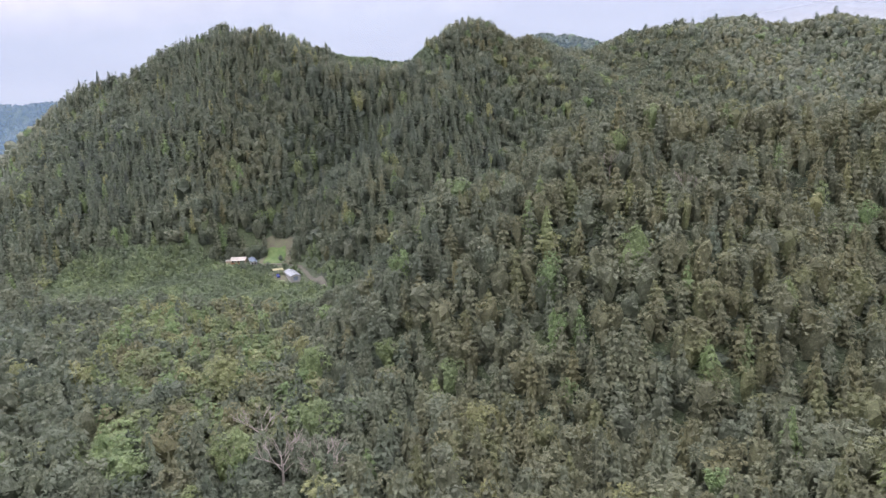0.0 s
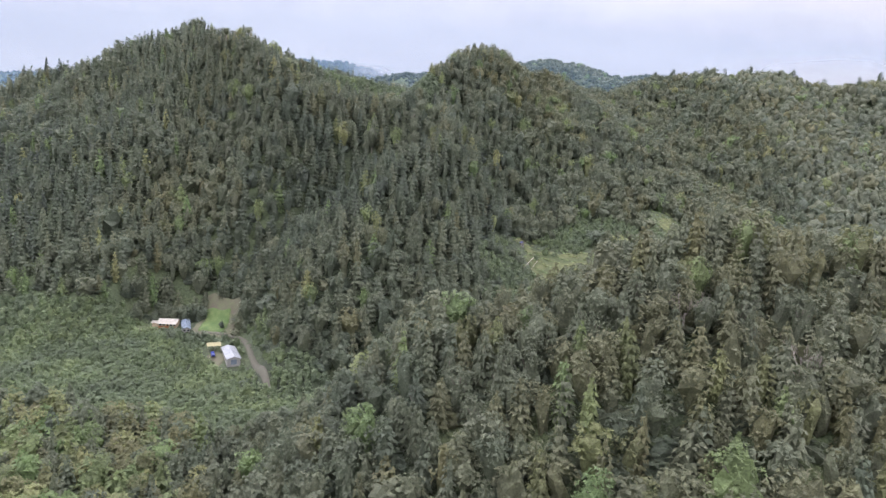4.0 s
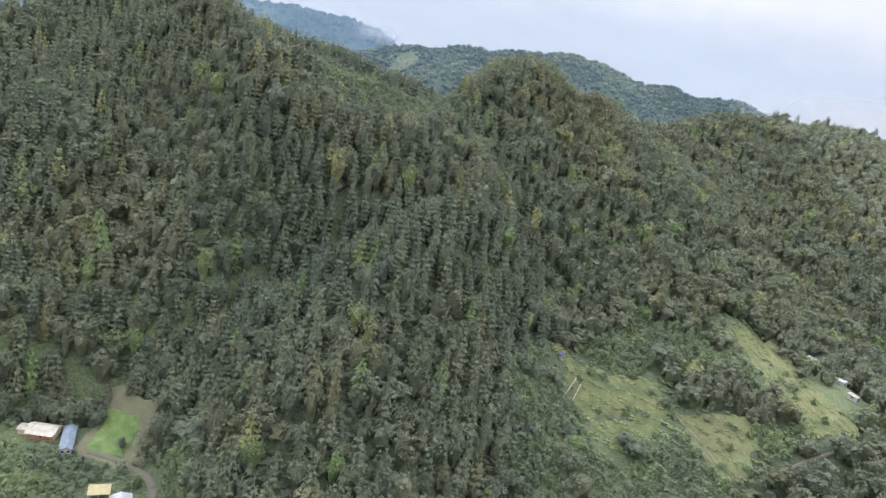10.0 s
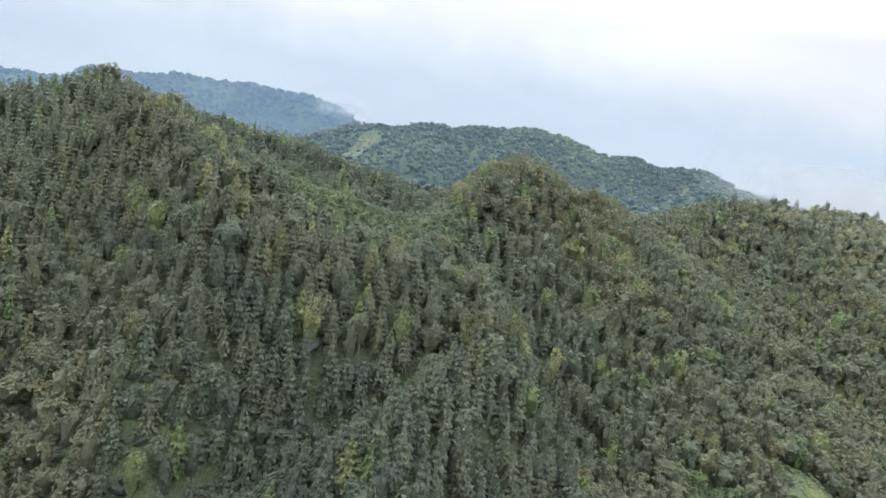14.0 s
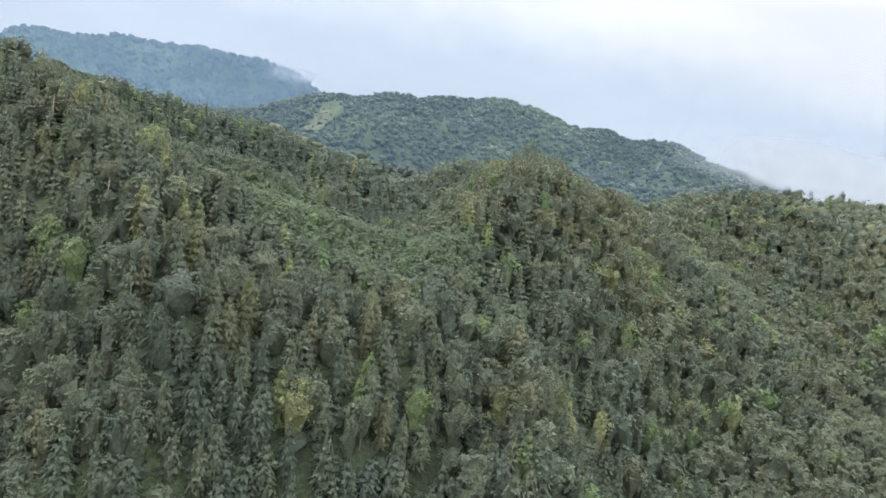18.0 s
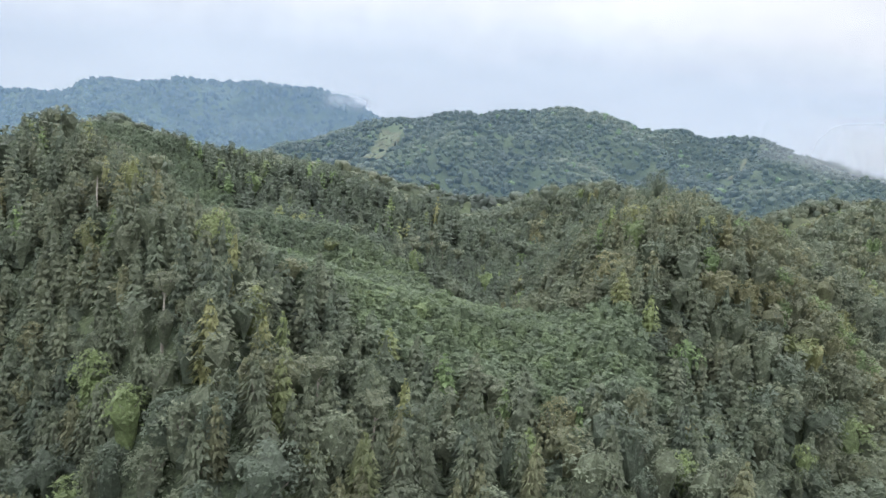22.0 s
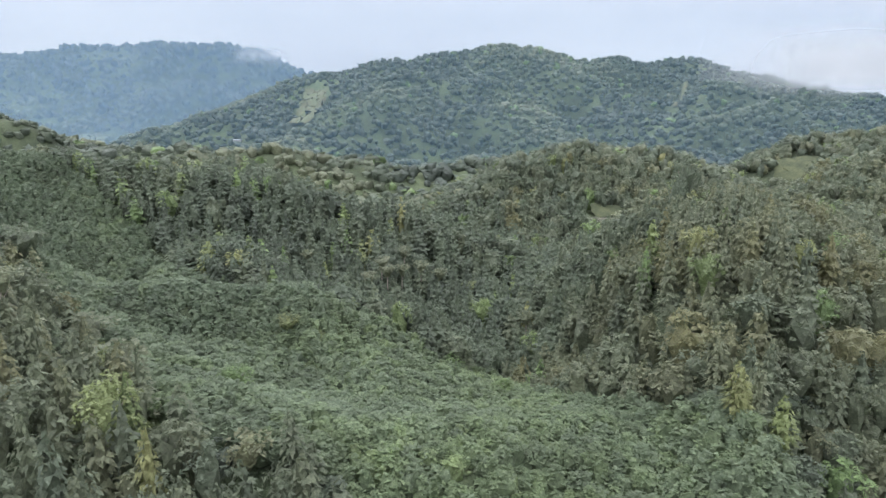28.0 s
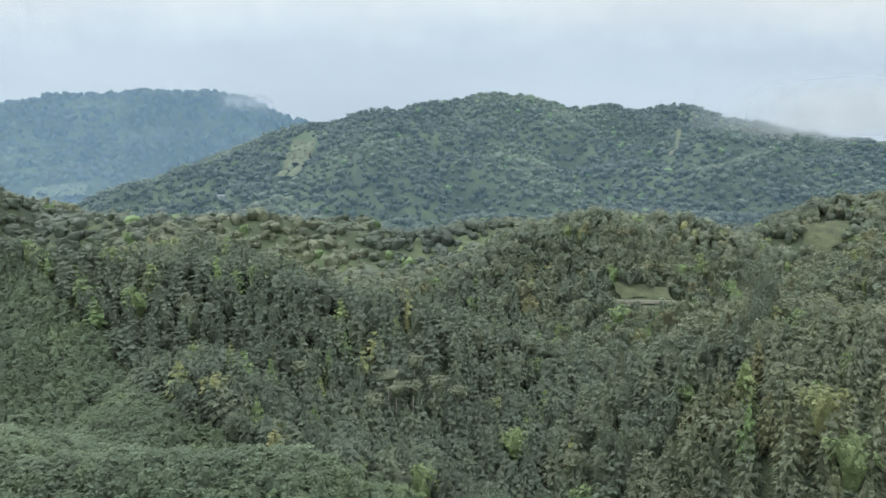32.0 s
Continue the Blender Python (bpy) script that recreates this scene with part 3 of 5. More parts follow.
def zones(x, y, z):
    """Where woods stand, how tall, of which kind and hue."""
    n = len(x)
    n1, n2 = vnoise(x, y, 70, 11), vnoise(x, y, 24, 12)
    hill = np.full(n, 0.38)
    hill = np.where((x < 45) & (y > 420) & (y < 730), 0.35, hill)
    hill = hill + 0.08 * sstep((x - 40) / 60) * sstep((y - 480) / 60) * (1 - sstep((y - 900) / 60))
    hill = hill + (0.21 + 0.06 * sstep((x - 60) / 90)) * (1 - sstep((y - 322) / 30)) * sstep((x + 40) / 50)
    hill = hill + 0.22 * np.exp(-((x + 165) / 34) ** 2 - ((y - 512) / 44) ** 2) + 0.16 * np.exp(-((x + 190) / 60) ** 2 - ((y - 640) / 55) ** 2)
    tint = hill + 0.30 * (0.6 * n1 + 0.4 * n2 - 0.5) + rng.normal(0, 0.085, n)
    tint = np.clip(np.where(rng.random(n) < 0.14, tint + rng.uniform(0.08, 0.24, n), tint), 0, 0.78)
    lucky = rng.random(n)
    tint = np.where(lucky < 0.035, rng.uniform(0.84, 0.94, n), np.where(lucky > 0.978, rng.uniform(0.93, 1.0, n), tint))
    kinds = np.where(rng.random(n) < 0.62, "round", "open").astype("<U5")
    big = rng.random(n) ** 2.4
    tall = 5.5 + 6 * rng.random(n) + 3.5 * big
    width = 5.4 + 2.6 * rng.random(n) + 6.0 * big
    keep = np.ones(n, bool)
    # tall narrow trees on the west peak and the spur
    narrow = (x < 45) & (y > 425) & (y < 715) & (z > 16) & (rng.random(n) < 0.30 + 0.75 * vnoise(x, y, 80, 14))
    narrow |= (y < 425) & (rng.random(n) < 0.5)
    kinds = np.where(narrow, "tall", kinds)
    tall = np.where(narrow, rng.uniform(9, 14.5, n), tall)
    width = np.where(narrow, rng.uniform(5.2, 8.0, n), width)
    # low shrubs in the bowl behind the saddle and on the back of the west peak
    foot = np.interp(x, (-330, -271, -240, -201, -165, -130, -100, -65, -45), (960, 915, 890, 858, 800, 766, 726, 708, 714))
    front = np.interp(x, (-330, -200, -160, -138, -110, -85, -60, -20, 0, 20), (760, 730, 668, 632, 618, 606, 596, 590, 588, 580))
    bowl = (x > -330) & (y > front + 8 * (n2 - 0.5)) & (y < foot) & (x < -48 + 0.36 * (718 - y)) & (z < 190 + 28 * (x < -150))
    kinds = np.where(bowl, "low", kinds)
    tall = np.where(bowl, rng.uniform(3.2, 4.6, n) + 2.0 * big, tall)
    width = np.where(bowl, rng.uniform(5.6, 7.5, n) + 3 * big, width)
    tint = np.where(bowl, 0.34 + 0.5 * (n1 - 0.5) + 0.4 * (n2 - 0.5) + rng.normal(0, 0.08, n), tint)
    # dark wood above the bowl
    wood = (y > foot) & (y < 960) & (x > -260) & (x < 20)
    slim = wood & (rng.random(n) < 0.6)
    kinds = np.where(slim, "tall", kinds)
    tall = np.where(slim, rng.uniform(10, 16, n), tall)
    tint = np.where(wood & (tint < 0.8), tint * 0.6, tint)
    # olive and rusty crowns on the shoulder of the east peak
    shoulder = (x > -30) & (x < 120) & (y > 632) & (y < 770) & ~bowl
    tint = np.where(shoulder & (tint < 0.8), np.clip(tint + 0.13, 0, 0.74), tint)
    # pale feathery trees along the valley below the farm
    dell = (segment_distance(x, y, -140, 330, -85, 200) < 42) & (z < 30)
    pale = dell & (rng.random(n) < 0.55)
    tint = np.where(pale, rng.uniform(0.72, 0.99, n), tint)
    width = np.where(pale, rng.uniform(8, 12.5, n), width)
    tall = np.where(pale, rng.uniform(8, 12, n), tall)
    # farm clearing, fields and the scrub round them
    yard = (segment_distance(x, y, -157, 440, -138, 440) < 7.5) | (segment_distance(x, y, -117, 416, -102, 402) < 8) | (segment_distance(x, y, -127, 448, -121, 442) < 9.5)
    yard |= (segment_distance(x, y, -131, 436, -107, 430.5) < 3.6) | (segment_distance(x, y, -107, 430.5, -96, 413) < 3.6) | (segment_distance(x, y, -96, 413, -77, 373) < 3.6)
    scrub = (segment_distance(x, y, -215, 400, -130, 385) < 48) & (z < 26) | (segment_distance(x, y, -130, 385, -70, 350) < 30) & (z < 22) | (segment_distance(x, y, -158, 430, -100, 418) < 14) & (z < 32)
    field = np.zeros(n, bool)
    for ax, ay, bx, by, w in FIELD_LINES:
        field |= segment_distance(x, y, ax, ay, bx, by) < w
    field |= (segment_distance(x, y, 74, 905, 110, 902) < 9) | (segment_distance(x, y, 262, 968, 292, 974) < 15) | (segment_distance(x, y, 248, 984, 257, 952) < 6)
    for hx, hy in HUTS:
        keep &= np.hypot(x - hx, y - hy) > 9
    field &= rng.random(n) > 0.12
    keep &= ~yard & ~field
    hedge = (segment_distance(x, y, 70, 460, 130, 500) < 48) & (x > 22) & (z < 78) & (y < 540)
    clump = segment_distance(x, y, 112, 505, 146, 484) < 13
    low = (scrub & (vnoise(x, y, 9, 17) > 0.03)) | (hedge & ~clump & (vnoise(x, y, 11, 18) > 0.2))
    kinds = np.where(low, "low", kinds)
    tall = np.where(low, rng.uniform(2.0, 4.6, n) + 3 * big, tall)
    width = np.where(low, rng.uniform(3.6, 6.0, n) + 3 * big, width)
    tint = np.where(low, 0.40 + 0.65 * vnoise(x, y, 16, 19) + 0.2 * (n2 - 0.5), tint)
    shrubs = bowl | low
    return keep, kinds, tall, width, tint, shrubs


HUTS = [(202, 540), (201, 517), (198, 498), (54, 500)]
FIELD_LINES = [(62, 495, 92, 478, 17), (75, 466, 100, 490, 13), (122, 468, 124, 455, 15), (162, 545, 170, 520, 16), (170, 520, 174, 478, 16), (136, 446, 170, 460, 5)]


FLOOR_DROP, FLOOR_CELL = 6.5, 5.0


def forest_floor():
    """How far the forest floor lies under the mean level: the woods hide it, clearings stand out."""
    gx, gy = np.meshgrid(np.arange(-640, 645, FLOOR_CELL), np.arange(-170, 1075, FLOOR_CELL))
    x, y = gx.ravel(), gy.ravel()
    keep, _, _, _, _, shrubs = zones(x, y, height(x, y))
    m = (keep & ~shrubs).astype(float).reshape(gx.shape)
    for _ in range(2):
        p = np.pad(m, 1, mode="edge")
        m = sum(p[i:i + m.shape[0], j:j + m.shape[1]] for i in range(3) for j in range(3)) / 9
    m = np.clip(2 * m - 0.9, 0, 1) * (1 - sstep((gy - 960) / 80)) * sstep((640 - np.abs(gx)) / 60) * sstep((gy + 170) / 60)
    return m * FLOOR_DROP


FLOOR = forest_floor()


def drop(x, y):
    u, v = (np.asarray(x, float) + 640) / FLOOR_CELL, (np.asarray(y, float) + 170) / FLOOR_CELL
    u, v = np.clip(u, 0, FLOOR.shape[1] - 1.001), np.clip(v, 0, FLOOR.shape[0] - 1.001)
    i, j = u.astype(int), v.astype(int)
    a, b = u - i, v - j
    return (FLOOR[j, i] * (1 - a) + FLOOR[j, i + 1] * a) * (1 - b) + (FLOOR[j + 1, i] * (1 - a) + FLOOR[j + 1, i + 1] * a) * b


def land(x, y):
    return height(x, y) - drop(x, y)


ground = build_ground()
RANGE_HOUSES = [(-320, 1740), (-259, 1650), (-95, 1560)]
SINGLE = []


def build_forest():
    x, y = scatter(-430, 560, 128, 1060, 6.35)
    z = height(x, y)
    d = np.minimum(segment_distance(x, y, 20, 60, -30, 330), segment_distance(x, y, -30, 330, -100, 700))
    d = np.minimum(d, np.minimum(segment_distance(x, y, 60, 200, 120, 290), segment_distance(x, y, 20, 660, 60, 720)) + 40)
    keep, kinds, tall, width, tint, shrubs = zones(x, y, z)
    keep &= ~shrubs & (x < 0.75 * y + 70) & (x > -0.75 * y - 50)
    width = width * 1.1
    low = drop(x, y)
    single = keep & ((segment_distance(x, y, 0, 262, 95, 268) < 11) | (segment_distance(x, y, -165, 578, -118, 540) < 20) | (segment_distance(x, y, -118, 540, 0, 552) < 18))
    pick = rng.permutation(np.nonzero(single)[0])[:285]
    for i in pick:
        SINGLE.append((x[i], y[i], z[i] - low[i], kinds[i], width[i], tall[i] + low[i], tint[i]))
    keep[pick] = False
    for name, lab, sel, solids, leaves in (("near_forest", "dense subtropical forest crowns covering the near slopes", d < 125, 2, 190),
                                           ("hill_forest", "dense dark green forest covering the steep hills", (d >= 125) & (d < 300), 1, 68),
                                           ("outer_forest", "forest covering the outer hills", d >= 300, 0, 14)):
        m = sel & keep
        merge_forest(name, lab, x[m], y[m], z[m] - low[m] - 0.8, width[m], tall[m] + low[m], tint[m], kinds[m], solids, leaves, LEAF)
    # the same woods go on to both sides of the valley and behind its mouth
    x, y = scatter(-620, 640, -160, 760, 13.5)
    m = (y < 130) | (x > 0.75 * y + 68) | (x < -0.75 * y - 48) | (x < -428) | (x > 558)
    x, y = x[m], y[m]
    k = len(x)
    merge_forest("side_forest", "forest covering the slopes on both sides of the valley mouth", x, y, land(x, y) - 2.5, rng.uniform(14, 20, k), rng.uniform(14, 20, k),
                 np.clip(0.1 + 0.5 * vnoise(x, y, 70, 11) + rng.normal(0, 0.12, k), 0, 0.75), np.full(k, "round"), 0, 0, LEAF)
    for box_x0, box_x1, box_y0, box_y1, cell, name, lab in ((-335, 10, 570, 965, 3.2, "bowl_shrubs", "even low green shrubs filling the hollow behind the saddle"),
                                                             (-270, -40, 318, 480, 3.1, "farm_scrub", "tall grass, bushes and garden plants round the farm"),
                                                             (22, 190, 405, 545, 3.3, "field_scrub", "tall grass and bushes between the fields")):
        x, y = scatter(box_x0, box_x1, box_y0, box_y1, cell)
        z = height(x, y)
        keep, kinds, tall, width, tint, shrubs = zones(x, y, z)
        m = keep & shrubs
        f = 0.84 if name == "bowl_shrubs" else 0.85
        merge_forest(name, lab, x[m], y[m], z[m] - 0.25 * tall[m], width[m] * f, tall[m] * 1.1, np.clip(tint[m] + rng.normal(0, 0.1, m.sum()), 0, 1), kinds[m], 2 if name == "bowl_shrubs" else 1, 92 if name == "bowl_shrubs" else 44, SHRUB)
    # rows of rough grass and crop on the fields
    x, y = scatter(45, 200, 430, 560, 1.5)
    row = np.where(x > 150, x * 0.97 + y * 0.24, x * 0.62 + y * 0.78)
    m = np.zeros(len(x), bool)
    for ax, ay, bx, by, w in FIELD_LINES[:-1]:
        m |= segment_distance(x, y, ax, ay, bx, by) < w - 1
    m &= (np.sin(row * 6.283 / np.where(x > 150, 4.6, 6.2)) + 1.2 * (vnoise(x, y, 6, 52) - 0.5) > 0.3) & (rng.random(len(x)) < 0.8)
    k = m.sum()
    merge_forest("field_grass", "rows of rough grass and young crop on the sloping fields", x[m], y[m], height(x[m], y[m]) + 0.2, rng.uniform(2.4, 3.6, k), rng.uniform(0.2, 0.45, k),
                 np.clip(0.93 + 0.16 * (vnoise(x[m], y[m], 8, 53) - 0.5) + rng.normal(0, 0.03, k), 0.8, 1), np.full(k, "low"), 0, 4, LEAF)
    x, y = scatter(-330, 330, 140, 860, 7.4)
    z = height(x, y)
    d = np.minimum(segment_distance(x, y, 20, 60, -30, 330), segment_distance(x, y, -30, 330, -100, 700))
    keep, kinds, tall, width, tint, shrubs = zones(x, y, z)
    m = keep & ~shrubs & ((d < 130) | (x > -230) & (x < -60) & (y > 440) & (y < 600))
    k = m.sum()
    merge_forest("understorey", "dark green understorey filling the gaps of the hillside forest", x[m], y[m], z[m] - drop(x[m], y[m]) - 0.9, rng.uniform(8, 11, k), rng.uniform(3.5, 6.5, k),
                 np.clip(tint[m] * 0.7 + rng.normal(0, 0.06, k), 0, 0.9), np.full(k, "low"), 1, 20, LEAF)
    x, y = scatter(-560, 1300, 1060, 2030, 12)
    z = height(x, y)
    n1 = vnoise(x, y, 90, 21)
    tint = np.clip(0.12 + 0.4 * (n1 - 0.5) + 0.3 * (vnoise(x, y, 38, 25) - 0.5) + 0.95 * (vnoise(x, y, 140, 22) - 0.5) + rng.normal(0, 0.07, len(x)), 0, 0.55)
    tint = np.where(rng.random(len(x)) < 0.03, 0.9, tint)
    for hx, hy in RANGE_HOUSES:
        tint = np.where(np.hypot(x - hx, y - hy) < 17, -1, tint)
    keep = (z > 80) & (tint >= 0) & ~((segment_distance(x, y, -152, 1722, -128, 1885) < 29) | (segment_distance(x, y, 566, 1676, 682, 1842) < 9))
    kinds = np.full(len(x), "round")
    w = 10.5 + 9 * rng.random(len(x)) ** 2
    merge_forest("range_forest", "green forest covering the long range behind the hills", x[keep], y[keep], z[keep] - 3.5, w[keep] * 1.05, w[keep] * 0.9, tint[keep], kinds[keep], 0, 7, LEAF)
    x, y = scatter(-2900, 300, 3000, 3960, 30)
    z = height(x, y)
    tint = np.clip(0.15 + 0.5 * (vnoise(x, y, 230, 23) - 0.4) + 0.55 * (vnoise(x, y, 90, 24) - 0.5) - 0.25 * sstep((z - 250) / 200) + rng.normal(0, 0.08, len(x)), 0, 0.56)
    m = (z > 25) & (segment_distance(x, y, -1160, 3140, -960, 3130) > 70)
    w = rng.uniform(30, 50, len(x))
    merge_forest("mountain_forest", "dark forest and clearings on the far mountain range", x[m], y[m], z[m] - 12, w[m], w[m] * 0.75, tint[m], np.full(m.sum(), "low"), 0, 0, LEAF)


build_forest()


# ---- helpers for things ----
def part(name, bm, material, parent, label=""):
    me = bpy.data.meshes.new(name)
    bm.to_mesh(me)
    bm.free()
    me.materials.append(material)
    ob = new(name, me)
    ob.parent = parent
    if label:
        ob["label"] = label
    return ob


def thing(name, x, y, z, turn=0, label="", category="", group="", kind=""):
    ob = new(name)
    ob.matrix_world = pose(x, y, z, 0, 0, turn)
    return tagged(ob, label, category, group, kind)


def box(bm, cx, cy, cz, sx, sy, sz, bevel=0.0, m=None):
    r = bmesh.ops.create_cube(bm, size=1.0)
    bmesh.ops.scale(bm, vec=(sx, sy, sz), verts=r["verts"])
    if bevel:
        e = list({e for v in r["verts"] for e in v.link_edges})
        r = bmesh.ops.bevel(bm, geom=e, offset=bevel, segments=1, affect="EDGES")
    vs = r["verts"]
    if m is not None:
        bmesh.ops.transform(bm, matrix=m, verts=vs)
    bmesh.ops.translate(bm, vec=(cx, cy, cz), verts=vs)
    return bm


def boxes(*items, bevel=0.02):
    bm = bmesh.new()
    for it in items:
        box(bm, *it, bevel=bevel)
    return bm


def rod(bm, a, b, r0, r1, sides=6):
    """A tapered round bar from a to b."""
    a, b = Vector(a), Vector(b)
    d = b - a
    r = bmesh.ops.create_cone(bm, cap_ends=True, segments=sides, radius1=r0, radius2=r1, depth=d.length)
    bmesh.ops.transform(bm, matrix=Matrix.Translation((a + b) / 2) @ d.to_track_quat("Z", "Y").to_matrix().to_4x4(), verts=r["verts"])
    return bm


def rods(*items, sides=6):
    bm = bmesh.new()
    for it in items:
        rod(bm, *it, sides=sides)
    return bm


def ground_at(x, y):
    return float(land(np.array([x]), np.array([y]))[0])


def drop_at(x, y):
    return float(drop(np.array([x]), np.array([y]))[0])


# ---- fields, yard and tracks ----
def sheet(name, corners, material, label, category, nu=20, nv=20, lift=0.4, ragged=1.4, seed=0, furrows=0):
    """A patch of ground cover between four corners that follows the land, with uneven edges."""
    c = np.array(corners, float)
    u, v = np.meshgrid(np.linspace(0, 1, nu + 1), np.linspace(0, 1, nv + 1))
    p = ((1 - u) * (1 - v))[..., None] * c[0] + (u * (1 - v))[..., None] * c[1] + (u * v)[..., None] * c[2] + ((1 - u) * v)[..., None] * c[3]
    x, y = p[..., 0], p[..., 1]
    x = x + ragged * (vnoise(x, y, 5, 31 + seed) - 0.5) * 2
    y = y + ragged * (vnoise(x, y, 5, 32 + seed) - 0.5) * 2
    z = height(x, y) + lift
    if furrows:
        z = z + 0.14 * np.sin(u * furrows * 6.283)
    edge = (u == 0) | (u == 1) | (v == 0) | (v == 1)
    z = z - 0.5 * edge
    i = np.arange((nu + 1) * (nv + 1)).reshape(nv + 1, nu + 1)
    q = np.stack([i[:-1, :-1], i[:-1, 1:], i[1:, 1:], i[1:, :-1]], -1).reshape(-1, 4)
    ob = mesh_object(name, np.stack([x, y, z], -1).reshape(-1, 3).tolist(), q.tolist(), material, smooth=True)
    return tagged(ob, label, category, kind="structure")


def strip(name, line, width, material, label, category, lift=0.3, step=2.0, camber=0.08):
    """A track that follows the land along a line."""
    pts = []
    for (x0, y0), (x1, y1) in zip(line, line[1:]):
        n = max(1, int(math.hypot(x1 - x0, y1 - y0) / step))
        pts += [(x0 + (x1 - x0) * i / n, y0 + (y1 - y0) * i / n) for i in range(n)]
    pts.append(line[-1])
    P = np.array(pts)
    for _ in range(6):
        P[1:-1] = (P[:-2] + 2 * P[1:-1] + P[2:]) / 4
    T = np.gradient(P, axis=0)
    T /= np.linalg.norm(T, axis=1)[:, None]
    N = np.stack([-T[:, 1], T[:, 0]], 1)
    cols = []
    for k, dz in ((-0.55, -0.5), (-0.5, 0), (0, camber), (0.5, 0), (0.55, -0.5)):
        q = P + N * width * k
        cols.append(np.column_stack([q, height(q[:, 0], q[:, 1]) + lift + dz]))
    V = np.stack(cols, 1).reshape(-1, 3)
    i = np.arange(len(P) * 5).reshape(-1, 5)
    q = np.stack([i[:-1, :-1], i[1:, :-1], i[1:, 1:], i[:-1, 1:]], -1).reshape(-1, 4)
    return tagged(mesh_object(name, V.tolist(), q.tolist(), material, smooth=True), label, category, kind="structure")


sheet("yard_earth", [(-138, 433), (-111, 429), (-114, 455), (-137, 460)], DIRT, "bare brown earth round the lawn beside the farmhouse", "yard", lift=0.2)
sheet("lawn", [(-133, 436), (-118.5, 435.5), (-118.5, 450), (-134, 455)], LAWN, "small bright green mown lawn", "lawn", lift=1.0, ragged=0.7)
sheet("shed_yard", [(-119, 405), (-108, 396), (-105, 414), (-117, 414)], DIRT, "bare earth yard beside the white shed", "yard", lift=0.3)
strip("farm_track", [(-131, 436), (-120, 434.5), (-107, 430.5), (-101, 424), (-96, 413), (-90, 401), (-84.5, 389), (-77, 373), (-70, 360)], 2.7, TRACK, "narrow worn grey-brown farm track", "track", lift=0.55)
strip("lower_track", [(-106, 349), (-99, 360), (-93, 372), (-86, 384)], 3.0, TRACK, "worn earth track through the scrub", "track", lift=0.45)
sheet("field_west", [(62, 470), (101, 482), (104, 498), (53, 507)], FIELD_GREEN, "rough green terraced field with furrows", "field", 56, 30, furrows=9, seed=1, ragged=3.0)
sheet("field_south", [(114, 442), (129, 446), (141, 478), (103, 477)], FIELD_DRY, "dry yellow-green field", "field", 44, 24, furrows=6, seed=2, ragged=3.0)
sheet("field_lower", [(74, 456), (90, 462), (102, 480), (66, 472)], FIELD_GREEN, "rough grass on a field terrace", "field", 36, 20, seed=3, furrows=6, ragged=3.0)
sheet("field_east", [(158, 465), (184, 471), (187, 543), (157, 551)], FIELD_BRIGHT, "long sloping field of young green crop", "field", 56, 50, furrows=9, seed=4, ragged=3.0)
strip("field_path", [(130, 445), (138, 447), (152, 453), (168, 459)], 1.5, TRACK, "pale earth path along the lower edge of the field", "path", lift=0.45)
strip("field_ditch", [(104, 478), (112, 461), (116, 446)], 1.4, DIRT, "narrow earth path between two fields", "path", lift=0.4)
strip("terrace_track", [(72, 905), (90, 902), (110, 899)], 3.0, TRACK, "pale track cut into the wooded hill", "track", lift=1.2)
sheet("terrace_grass", [(75, 908), (108, 902), (112, 914), (78, 920)], ROUGH_GRASS, "grassy bank above the hillside track", "field", 24, 10, lift=0.8, seed=7, ragged=2.0)
sheet("hill_meadow", [(256, 962), (290, 956), (306, 980), (272, 990)], ROUGH_GRASS, "steep grassy clearing on the wooded hill", "field", 30, 24, lift=0.8, seed=8, ragged=4.0, furrows=4)
strip("meadow_path", [(248, 984), (252, 970), (256, 956)], 2.6, TRACK, "pale path up the grassy clearing", "path", lift=1.2)
sheet("landslip", [(-174, 1735), (-134, 1705), (-103, 1870), (-150, 1905)], SLIP, "bare yellow-brown landslip scar on the long range", "landslip", 16, 40, lift=7.0, ragged=8, seed=5)
strip("gully_scar", [(566, 1676), (600, 1720), (640, 1775), (682, 1842)], 9, SLIP, "thin pale erosion gully below the range crest", "landslip", lift=3.0, step=10)
sheet("valley_fields", [(-1150, 3115), (-955, 3095), (-935, 3155), (-1140, 3172)], PALE_FIELD, "pale green fields on the distant valley floor", "field", 30, 12, lift=9, ragged=12, seed=6)


# ---- buildings ----
def gable_roof(w, l, eave, rise, over=0.45, thick=0.12, ribs=0):
    """A roof with its ridge along y, w wide and l long, with seams."""
    bm = bmesh.new()
    a = math.atan2(rise, w / 2)
    run = (w / 2 + over) / math.cos(a)
    for side in (-1, 1):
        m = Matrix.Rotation(side * a, 4, "Y")
        mid = Vector((side * (w / 2 + over) / 2, 0, eave + rise - (w / 2 + over) / 2 * math.tan(a)))
        box(bm, *mid, run, l + 2 * over, thick, m=m)
        for i in range(ribs):
            yy = -l / 2 + (i + 0.5) * l / ribs
            box(bm, mid.x, yy, mid.z + thick * 0.5 / math.cos(a) + 0.02, run, 0.07, 0.07, m=m)
    box(bm, 0, 0, eave + rise + thick * 0.7, 0.45, l + 2 * over, 0.1)
    return bm


